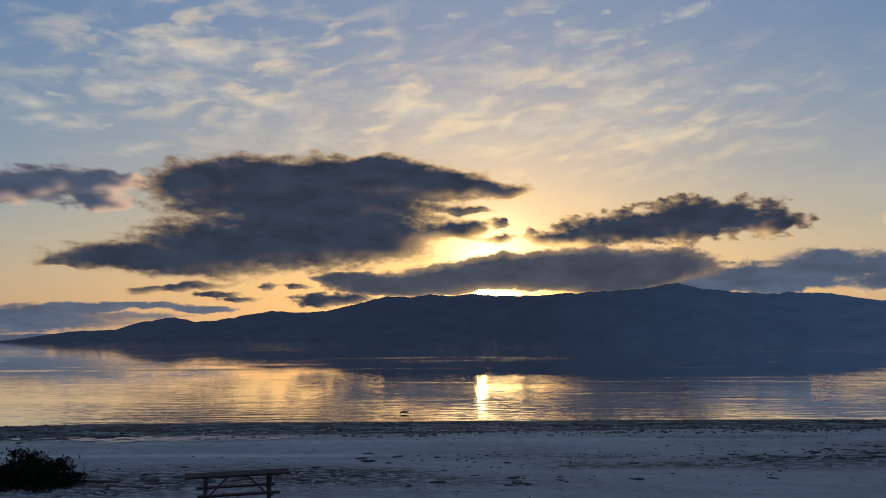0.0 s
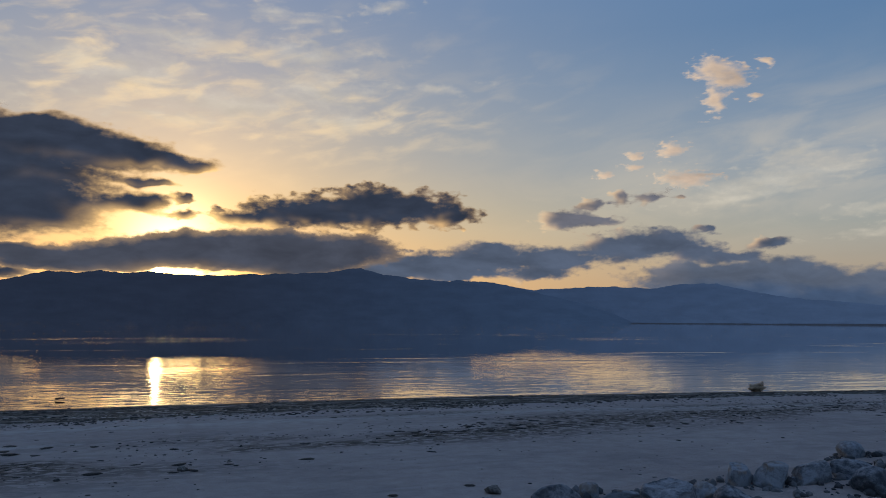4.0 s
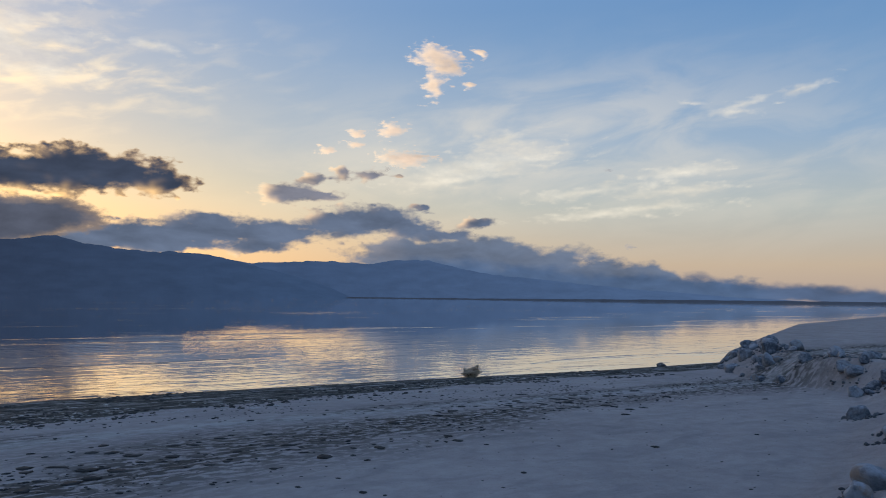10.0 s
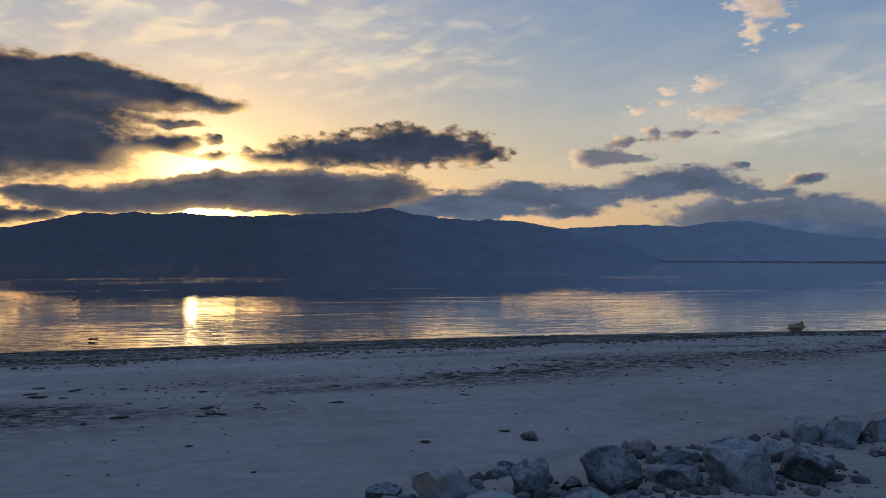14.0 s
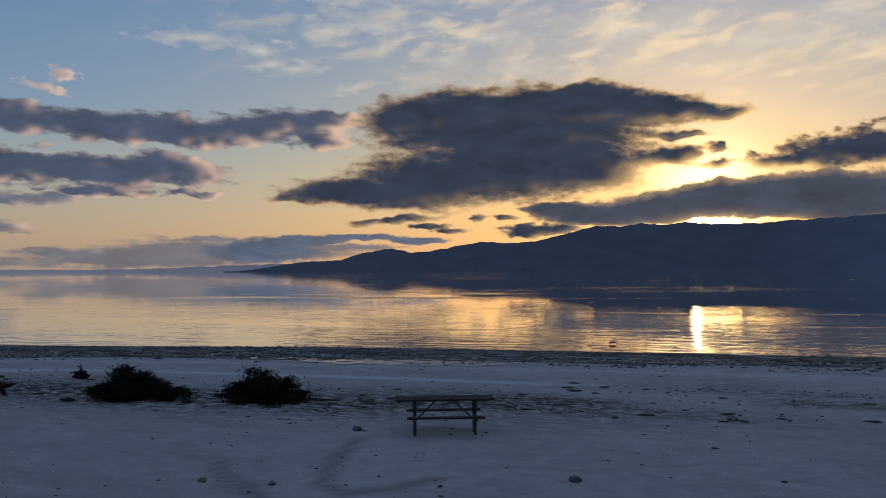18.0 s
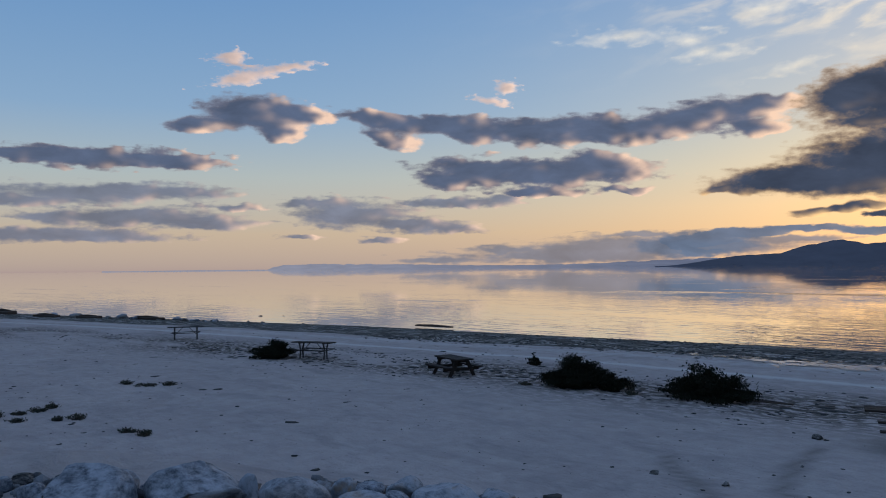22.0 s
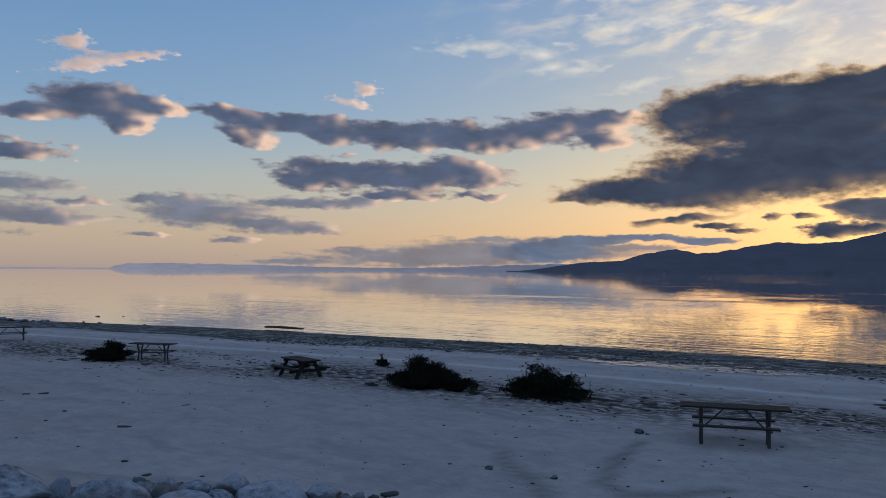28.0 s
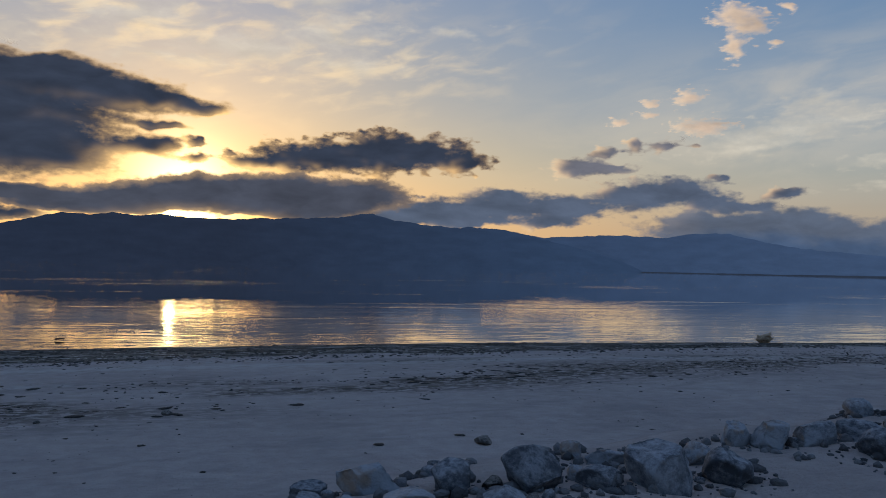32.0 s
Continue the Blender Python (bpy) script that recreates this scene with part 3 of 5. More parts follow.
CLOUDS = {
    "great": [(-8.0, 12.2, 4.8, 0.85, 0), (-20.14, 10.6, 4.134, 1.58, 0), (-15.97, 11.24, 6.1268, 1.6, 0), (-10.07, 11.4, 7.19, 1.45, 0), (-5.0, 11.2, 5.6, 1.3, 0), (-1.6, 10.75, 4.6, 0.75, 0), (0.88, 10.44, 2.5652, 0.43, 0), (-22.24, 5.36, 7.2716, 1.14, -3.0), (-15.5, 6.61, 9.3704, 2.04, 0), (-10.8, 7.76, 7.981800000000001, 2.37, 0), (-7.18, 6.86, 3.8478, 1.68, 0), (-11.0, 9.5, 9.5, 1.6, 0), (-1.92, 7.74, 2.491, 0.64, -3.0), (-28.16, 5.06, 1.4098000000000002, 0.37, 0), (-20.38, 3.63, 3.9114, 0.31, 4.0), (-0.73, 9.22, 1.93, 0.36, 0), (-19.4, 8.9, 2.4, 0.45, 0)],
    "arm": [(-51.71, 10.57, 4.2, 0.61, -8.0), (-45.84, 9.84, 5.95, 0.86, -5.0), (-39.8, 9.66, 6.86, 1.03, 0), (-34.52, 9.42, 5.25, 1.03, 0), (-29.69, 10.16, 3.58, 1.02, 0), (-25.75, 10.58, 2.34, 0.85, 0), (-26.14, 9.11, 1.95, 0.62, 0), (-51.69, 9.3, 2.1, 0.65, -8.0)],
    "under_arm": [(-43.41, 6.94, 6.4, 0.96, -3.0), (-38.96, 6.48, 5.26, 0.88, 0), (-35.72, 7.23, 3.64, 0.96, -10.0), (-46.59, 6.19, 3.16, 0.56, 0), (-40.98, 5.37, 3.63, 0.4, 0), (-34.49, 5.22, 2.02, 0.32, 0)],
    "puff": [(-60.99, 10.85, 3.76, 1.3, 0), (-64.79, 9.9, 2.09, 0.53, 0), (-57.29, 10.78, 1.73, 0.56, -10.0), (-59.23, 9.71, 1.58, 0.81, 0)],
    "pink": [(-61.88, 13.34, 2.37, 0.49, 15.0), (-62.58, 14.42, 1.34, 0.49, 0), (-58.77, 14.02, 1.95, 0.32, 12.0)],
    "crumb": [(-43.06, 12.66, 1.13, 0.54, 0), (-44.06, 11.77, 1.61, 0.31, -10.0)],
    "streak_a": [(-89.1, 7.49, 3.6, 0.65, -3.0), (-84.7, 7.04, 2.98, 0.33, 0), (-91.35, 7.57, 1.89, 0.49, 0)],
    "streak_b": [(-71.14, 7.47, 7.12, 0.79, 0), (-76.23, 7.54, 2.69, 0.39, 0), (-65.51, 7.3, 2.83, 0.44, 0)],
    "streak_c": [(-88.12, 4.56, 4.98, 0.73, 0), (-90.72, 4.58, 2.54, 0.57, 0), (-83.64, 5.54, 2.66, 0.34, 0), (-80.75, 5.5, 1.84, 0.23, 0)],
    "streak_d": [(-70.75, 5.17, 7.53, 0.68, 0), (-66.33, 5.38, 4.44, 0.48, 0), (-75.47, 4.54, 5.01, 0.47, 0), (-62.29, 4.35, 2.43, 0.28, 0)],
    "streak_e": [(-68.36, 3.57, 6.8, 0.8, 0), (-63.92, 3.23, 3.24, 0.49, 0), (-73.52, 3.64, 3.13, 0.36, 0)],
    "streak_f": [(-76.25, 2.45, 9.15, 0.55, 0), (-70.37, 2.21, 4.77, 0.32, 0), (-82.94, 2.03, 3.22, 0.23, 0), (-81.85, 3.03, 3.63, 0.19, 0)],
    "streak_g": [(-54.25, 3.85, 4.74, 1.04, 0), (-49.57, 3.04, 4.21, 0.55, 0), (-57.03, 4.69, 2.81, 0.36, 0), (-46.54, 2.71, 2.61, 0.31, 0)],
    "streak_h": [(-46.9, 4.66, 4.67, 0.5, 0), (-42.86, 4.9, 1.43, 0.34, 0), (-52.29, 2.02, 1.96, 0.28, 0), (-57.85, 2.29, 1.81, 0.16, 0)],
    "bank_west": [(-35.28, 1.33, 8.03, 0.892, 0), (-38.51, 0.74, 8.83, 0.552, 0), (-28.87, 1.19, 7.47, 0.544, 0), (-43.35, 1.22, 3.2, 0.306, 0), (-23.81, 1.68, 4.2, 0.265, 0), (-33.67, 2.18, 4.42, 0.218, 0), (-48.1, 0.57, 3.13, 0.272, 0)],
    "bank_low": [(-30.38, 1.34, 4.17, 0.79, 0), (-27.43, 2.15, 3.7, 0.33, 0), (-23.27, 2.39, 2.86, 0.23, 0), (-19.23, 2.11, 2.24, 0.27, 0)],
    "shreds": [(-11.32, 2.76, 2.38, 0.6, 0), (-15.07, 3.71, 0.7, 0.28, 0), (-12.92, 3.77, 1.02, 0.2, 0), (-18.5, 3.18, 1.88, 0.23, 0), (-16.98, 2.76, 1.53, 0.2, 0), (-8.73, 2.89, 1.6, 0.4, 0)],
    "lens": [(5.73, 4.97, 9.79, 1.35, 2.0), (2.55, 4.48, 7.57, 1.0, 0), (1.35, 4.23, 6.41, 0.76, 0), (-4.31, 4.01, 5.25, 0.69, 0), (-7.13, 3.65, 3.62, 0.56, 0), (12.3, 4.85, 3.75, 0.93, 0), (-9.15, 4.25, 3.2, 0.48, 0), (10.02, 4.48, 4.97, 0.94, 0), (9.64, 3.93, 4.22, 0.71, 0), (-4.5, 3.45, 3.2, 0.5, 0), (8.5, 3.5, 2.6, 0.4, 0)],
    "east": [(9.23, 7.39, 5.01, 1.2208, 0), (13.03, 7.81, 4.48, 1.4560000000000002, 0), (16.33, 7.98, 4.67, 1.4336000000000002, 0), (20.18, 7.56, 1.77, 0.9856000000000001, 0), (5.32, 7.03, 1.78, 0.5264, 0), (3.72, 7.52, 0.56, 0.26880000000000004, 0), (1.52, 7.28, 1.21, 0.31360000000000005, 0), (1.31, 8.11, 0.6, 0.31360000000000005, 0)],
    "band": [(18.0, 3.96, 6.98, 0.66, 0), (23.29, 4.42, 6.56, 0.95, 0), (27.62, 4.32, 3.18, 0.96, 0), (32.03, 5.2, 2.84, 1.13, 0), (34.87, 5.51, 2.85, 0.97, 0), (37.32, 4.84, 2.03, 0.73, 0), (39.76, 4.49, 2.43, 0.45, 0), (41.78, 5.38, 1.69, 0.36, 8.0), (37.72, 6.39, 0.73, 0.24, 25.0), (22.88, 5.28, 1.93, 0.55, 0), (18.75, 3.33, 7.39, 0.47, 0), (14.76, 3.56, 4.95, 0.45, 0), (26.84, 3.46, 2.38, 0.48, 0)],
    "tuft_a": [(28.37, 7.27, 2.21, 0.76, 0), (30.39, 7.15, 2.43, 0.44, 0), (30.17, 8.19, 0.65, 0.44, 0), (31.99, 8.71, 0.9, 0.56, 0), (34.23, 8.66, 1.31, 0.56, 10.0), (36.07, 8.6, 0.41, 0.2, 0)],
    "tuft_b": [(36.8, 9.89, 1.9845000000000002, 0.6, 0), (35.76, 11.92, 0.945, 0.65, 0), (33.26, 11.65, 0.4995, 0.3, 0), (33.19, 10.77, 0.7695, 0.3, 0), (30.95, 10.37, 0.7695, 0.3, 0)],
    "tuft_c": [(38.9, 16.89, 1.48, 0.85, 0), (39.72, 16.27, 1.07, 0.62, 0), (38.82, 15.04, 0.74, 1.09, -15.0), (41.16, 15.01, 0.41, 0.23, 0), (41.97, 17.23, 0.49, 0.38, 0)],
    "bank_east": [(38.55, 2.6599999999999997, 6.06, 1.5079999999999998, 0), (42.98, 2.51, 4.39, 1.6199999999999999, 0), (46.94, 1.7900000000000003, 4.29, 1.5919999999999999, 0), (51.54, 1.01, 5.25, 1.5639999999999998, 0), (56.65, 0.44, 5.31, 1.3119999999999998, 0)],
    "speck": [(50.34, 3.1, 0.61, 0.31, 0), (52.87, 3.71, 0.37, 0.16, 0), (51.24, 9.15, 0.3, 0.12, 0)],
    "veil_west": [(-20.25, 19.44, 6.47, 1.65, 0), (-22.07, 17.23, 4.46, 0.96, 0), (-17.03, 14.77, 2.34, 0.69, 0), (-30.42, 15.22, 1.96, 0.63, 0), (-28.02, 14.07, 1.7, 0.43, 0), (-11.84, 14.22, 3.23, 0.71, 0), (-24.0, 19.59, 1.83, 0.9, 0), (-15.16, 19.84, 2.0, 0.56, 0), (-25.69, 16.68, 2.12, 0.65, 0), (-14.29, 16.27, 3.99, 0.69, 0), (-34.54, 15.7, 4.01, 0.53, 0), (-29.89, 14.36, 2.03, 0.42, 12.0), (-24.0, 12.92, 2.44, 0.47, 10.0)],
    "veil_mid": [(-1.95, 16.13, 7.04, 1.97, 0), (0.58, 18.82, 4.58, 0.97, 0), (9.61, 18.4, 4.79, 0.91, 0), (10.33, 16.05, 4.74, 1.38, 0), (4.24, 14.8, 7.33, 1.42, 0), (-5.28, 16.92, 4.57, 1.02, 0), (0.1, 13.72, 6.99, 0.88, 0), (11.83, 14.02, 5.04, 0.85, 0), (19.1, 16.57, 2.88, 0.51, 0), (9.68, 20.65, 2.41, 0.6, 0), (6.85, 21.04, 1.64, 0.45, 0), (1.86, 20.51, 0.75, 0.23, 0), (6.46, 21.81, 0.82, 0.26, 0)],
    "veil_top": [(4.42, 23.15, 1.75, 0.44, 0), (15.63, 21.9, 2.09, 0.57, 12.0), (2.53, 22.86, 0.67, 0.3, 0), (-1.9, 22.67, 1.01, 0.34, 0), (9.54, 22.44, 0.4, 0.18, 0), (5.84, 21.85, 0.33, 0.37, 0)],
    "veil_east": [(42.18, 9.47, 6.04, 1.04, 8.0), (40.56, 8.48, 4.46, 0.48, 8.0), (56.42, 8.85, 3.59, 0.57, 5.0), (56.04, 7.54, 4.32, 0.38, 4.0), (50.45, 5.97, 4.95, 0.39, 3.0), (60.36, 13.19, 2.39, 0.32, 14.0), (64.02, 13.87, 1.92, 0.31, 18.0), (43.79, 11.43, 2.82, 0.55, 12.0), (54.2, 6.46, 5.5, 0.35, 3.0), (49.69, 7.55, 5.38, 0.47, 6.0), (59.66, 12.71, 2.07, 0.29, 0), (56.86, 13.49, 1.08, 0.18, 0)],
}
# boulders seen from the beach path: place, width and height in metres
BOULDERS_EAST = [(4.47, 5.98, 0.53, 0.4), (5.24, 6.11, 0.47, 0.32), (6.25, 7.26, 0.28, 0.24), (6.49, 7.03, 0.41, 0.28), (6.95, 6.91, 0.42, 0.25), (7.57, 6.88, 0.49, 0.22), (7.21, 6.3, 0.41, 0.29), (5.42, 6.78, 0.32, 0.21), (8.87, 7.27, 0.54, 0.25), (8.37, 6.46, 0.53, 0.27), (10.15, 7.81, 0.26, 0.16), (11.09, 7.9, 0.54, 0.22), (12.97, 8.7, 0.59, 0.35), (9.15, 6.5, 0.49, 0.3), (9.44, 6.1, 0.69, 0.35), (12.54, 7.71, 0.36, 0.32), (12.24, 7.07, 0.52, 0.42), (29.68, 17.88, 0.63, 0.4), (18.51, 9.9, 0.74, 0.6), (17.71, 8.47, 1.11, 0.55), (17.4, 10.05, 0.75, 0.28), (9.64, 5.7, 0.57, 0.33), (12.59, 6.7, 0.93, 0.36), (12.82, 6.05, 0.65, 0.43)]
BOULDERS_BANK = [(9.16, 4.61, 0.58, 0.45), (9.37, 4.34, 0.32, 0.32), (7.1, 5.18, 0.45, 0.31), (7.48, 4.74, 0.63, 0.4), (6.5, 4.52, 0.5, 0.31), (9.72, 5.3, 0.56, 0.28)]
BOULDERS_MID = [(2.19, 6.64, 0.48, 0.27), (2.78, 6.31, 0.39, 0.25), (3.36, 6.07, 0.44, 0.37), (3.0, 5.75, 0.31, 0.17), (4.51, 6.92, 0.39, 0.13), (3.89, 6.0, 0.31, 0.19), (2.98, 7.32, 0.2, 0.12), (1.61, 6.09, 0.2, 0.17), (1.84, 5.92, 0.21, 0.16), (2.25, 5.82, 0.42, 0.18), (1.75, 6.96, 0.29, 0.17)]
BOULDERS_WEST = [(-10.47, -0.12, 0.38, 0.2), (-8.94, 0.32, 0.54, 0.26), (-8.49, 0.24, 0.41, 0.22), (-9.2, 0.85, 0.27, 0.15), (-8.5, 0.95, 0.31, 0.16), (-7.22, 0.84, 0.38, 0.3), (-8.29, 1.25, 0.31, 0.15), (-7.63, 1.09, 0.28, 0.14), (-7.57, 1.37, 0.28, 0.23), (-6.83, 1.06, 0.27, 0.24), (-6.5, 1.1, 0.32, 0.12), (-7.37, 1.51, 0.2, 0.12), (-6.77, 1.6, 0.21, 0.19), (-6.26, 1.82, 0.73, 0.28), (-7.12, 2.02, 0.32, 0.13), (-5.84, 1.75, 0.39, 0.14), (-6.48, 2.12, 0.28, 0.21), (-5.97, 2.51, 0.71, 0.34), (-6.18, 1.36, 0.13, 0.09), (-7.3, -0.19, 0.28, 0.27), (-7.22, 0.05, 0.38, 0.22), (-7.73, -0.07, 0.21, 0.14), (-7.62, 0.15, 0.28, 0.12)]
BOULDERS_LOW = [(-8.0, 0.31, 0.31, 0.14), (-7.53, 0.39, 0.21, 0.1), (-8.33, 0.51, 0.18, 0.14), (-8.2, 0.67, 0.28, 0.13), (-5.68, 2.06, 0.19, 0.1), (-10.23, 0.12, 0.31, 0.16), (-5.73, 2.83, 0.19, 0.26), (-5.38, 3.02, 0.54, 0.28), (-5.38, 3.45, 0.18, 0.19), (-5.34, 3.65, 0.25, 0.11), (-4.98, 3.36, 0.41, 0.17), (-5.03, 3.77, 0.25, 0.21), (-4.88, 3.55, 0.25, 0.14), (-4.62, 3.83, 0.5, 0.18), (-4.42, 4.18, 0.24, 0.13), (-5.6, 3.42, 0.22, 0.14)]
STONES = [(6.25, 14.2, 0.43), (5.11, 7.1, 0.14)]
STONES_B = [(0.65, 18.34, 0.29), (-1.87, 12.46, 0.25)]
STONES_C = [(-6.32, 11.0, 0.18), (-1.88, 12.54, 0.24), (-1.8, 17.99, 0.18), (-7.41, 10.8, 0.19), (-6.7, 15.1, 0.26), (-5.96, 12.78, 0.08)]


def ridge(name, az0, az1, far, mat, label, crest, seed, rugged=0.10, depth=300.0):
    """A range of hills: a crest line along the horizon with spurs running down to the lake."""
    na, nr = int((az1 - az0) / 0.12), 16
    az = np.linspace(az0, az1, na)
    top = np.maximum(crest(az), 0.02)
    top = top + rugged * (fbm(az * 2.2, az * 0 + seed, 5, seed) - 0.5) * np.clip(top, 0.1, 1.5)
    h = far * np.tan(np.radians(top)) + 1.5
    A, R = np.meshgrid(az, np.linspace(0, 1, nr), indexing="ij")
    spur = fbm(A * 1.1 + R * 1.5, R * 3.0 + seed, 5, seed + 3) - 0.5
    dist = far - depth * (1 - R) * (1 + 0.5 * spur)
    z = h[:, None] * (R ** 1.25) * (1 + 0.35 * spur * (1 - R) * 2) - 2.0 * (1 - R)
    v = np.stack([dist * np.sin(np.radians(A)), dist * np.cos(np.radians(A)), np.maximum(z, -2)], -1)
    back = v[:, -1:] * np.array([1.02, 1.02, 0.0])
    v = np.concatenate([v, back], 1)
    return tagged(new(name, sheet_mesh(name, v.reshape(-1, 3), grid_faces(na, nr + 1), mat)), label, "mountains", kind="structure")


sk = np.array(SKYLINE)


def crest_line(a):
    return np.interp(a, sk[:, 0], sk[:, 1])


# first two colours: painted haze glow at either end of each range
HILL_NEAR = far_hills("hillside_dark_haze_glow", (0.017, 0.026, 0.052), (0.027, 0.053, 0.114), 4, 30, (0.03, 0.03, 0.03))
HILL_FAR = far_hills("hillside_blue_haze_glow", (0.031, 0.058, 0.122), (0.050, 0.090, 0.180), 30, 58, (0.045, 0.045, 0.05))
HILL_WEST = far_hills("hillside_violet_haze_glow", (0.20, 0.205, 0.255), (0.085, 0.10, 0.15), -62, -30, (0.08, 0.08, 0.09))
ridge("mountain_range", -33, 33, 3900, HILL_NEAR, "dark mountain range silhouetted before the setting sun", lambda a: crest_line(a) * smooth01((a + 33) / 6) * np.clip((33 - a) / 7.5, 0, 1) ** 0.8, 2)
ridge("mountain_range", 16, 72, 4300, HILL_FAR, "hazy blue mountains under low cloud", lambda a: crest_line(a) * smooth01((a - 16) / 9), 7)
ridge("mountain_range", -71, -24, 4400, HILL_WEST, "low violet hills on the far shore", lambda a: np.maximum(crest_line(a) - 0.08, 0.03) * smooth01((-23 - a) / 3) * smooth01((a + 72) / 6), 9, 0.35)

SHORE_DARK = far_hills("far_shore_haze_glow", (0.014, 0.022, 0.042), (0.020, 0.03, 0.055), 10, 60, (0.05, 0.045, 0.04))
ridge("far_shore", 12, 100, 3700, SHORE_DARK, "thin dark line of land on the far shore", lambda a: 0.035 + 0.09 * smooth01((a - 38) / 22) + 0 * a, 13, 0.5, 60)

# ---------------------------------------------------------------- clouds
GOLD_RIM, PEACH_RIM, PINK_RIM = (1.35, 0.84, 0.36), (0.95, 0.67, 0.42), (0.74, 0.52, 0.40)
CLOUD_SUN = cloud_material("slate_cloud_gold_edge", (0.040, 0.053, 0.086), GOLD_RIM, 1.0, 0.48, 0.30)
CLOUD_LENS = cloud_material("smooth_slate_cloud", (0.072, 0.082, 0.115), GOLD_RIM, 1.0, 0.15, 0.18)
CLOUD_EAST = cloud_material("blue_grey_cloud_peach_edge", (0.10, 0.13, 0.195), PEACH_RIM, 1.0, 0.3, 0.46)
CLOUD_WEST = cloud_material("grey_violet_cloud_pink_edge", (0.070, 0.094, 0.156), PINK_RIM, 0.98, 0.32, 0.30)
CLOUD_THIN = cloud_material("thin_peach_cloud", (0.66, 0.51, 0.40), (1.05, 0.78, 0.54), 0.95, 0.9, 0.62)
CLOUD_PINK = cloud_material("thin_pink_cloud", (0.50, 0.385, 0.35), (0.88, 0.63, 0.50), 0.92, 0.8, 0.6)
CLOUD_TUFT = cloud_material("grey_and_peach_tuft", (0.17, 0.175, 0.215), (1.0, 0.72, 0.45), 1.0, 0.55, 0.5)
CLOUD_BANK = cloud_material("low_blue_cloud_bank", (0.10, 0.135, 0.205), (0.36, 0.33, 0.34), 0.97, 0.15, 0.28)
CLOUD_HAZE = cloud_material("grey_haze_cloud", (0.13, 0.15, 0.205), (0.42, 0.36, 0.33), 0.82, 0.12, 0.55)
CLOUD_BASE = cloud_material("deep_blue_haze_bank", (0.060, 0.100, 0.185), (0.10, 0.13, 0.2), 0.96, 0.1, 0.6)
CLOUD_FAR = cloud_material("pale_violet_far_cloud", (0.125, 0.145, 0.205), PINK_RIM, 0.9, 0.1, 0.5)
CLOUD_WISP = cloud_material("faint_grey_wisp", (0.22, 0.25, 0.32), (0.5, 0.44, 0.42), 0.7, 0.3, 0.8)
CLOUD_VEIL = cloud_material("high_cream_veil", (0.80, 0.72, 0.58), (0.92, 0.78, 0.58), 0.8, 0.5, 0.9)


def pieces(keep):
    """Number the connected patches of a grid of cells."""
    label = np.zeros(keep.shape, np.int32)
    count = 0
    nx, ny = keep.shape
    for i, j in zip(*np.nonzero(keep)):
        if label[i, j]:
            continue
        count += 1
        label[i, j] = count
        stack = [(i, j)]
        while stack:
            p, q = stack.pop()
            for u, v in ((p + 1, q), (p - 1, q), (p, q + 1), (p, q - 1), (p + 1, q + 1), (p - 1, q - 1), (p + 1, q - 1), (p - 1, q + 1)):
                if 0 <= u < nx and 0 <= v < ny and keep[u, v] and not label[u, v]:
                    label[u, v] = count
                    stack.append((u, v))
    return label, count


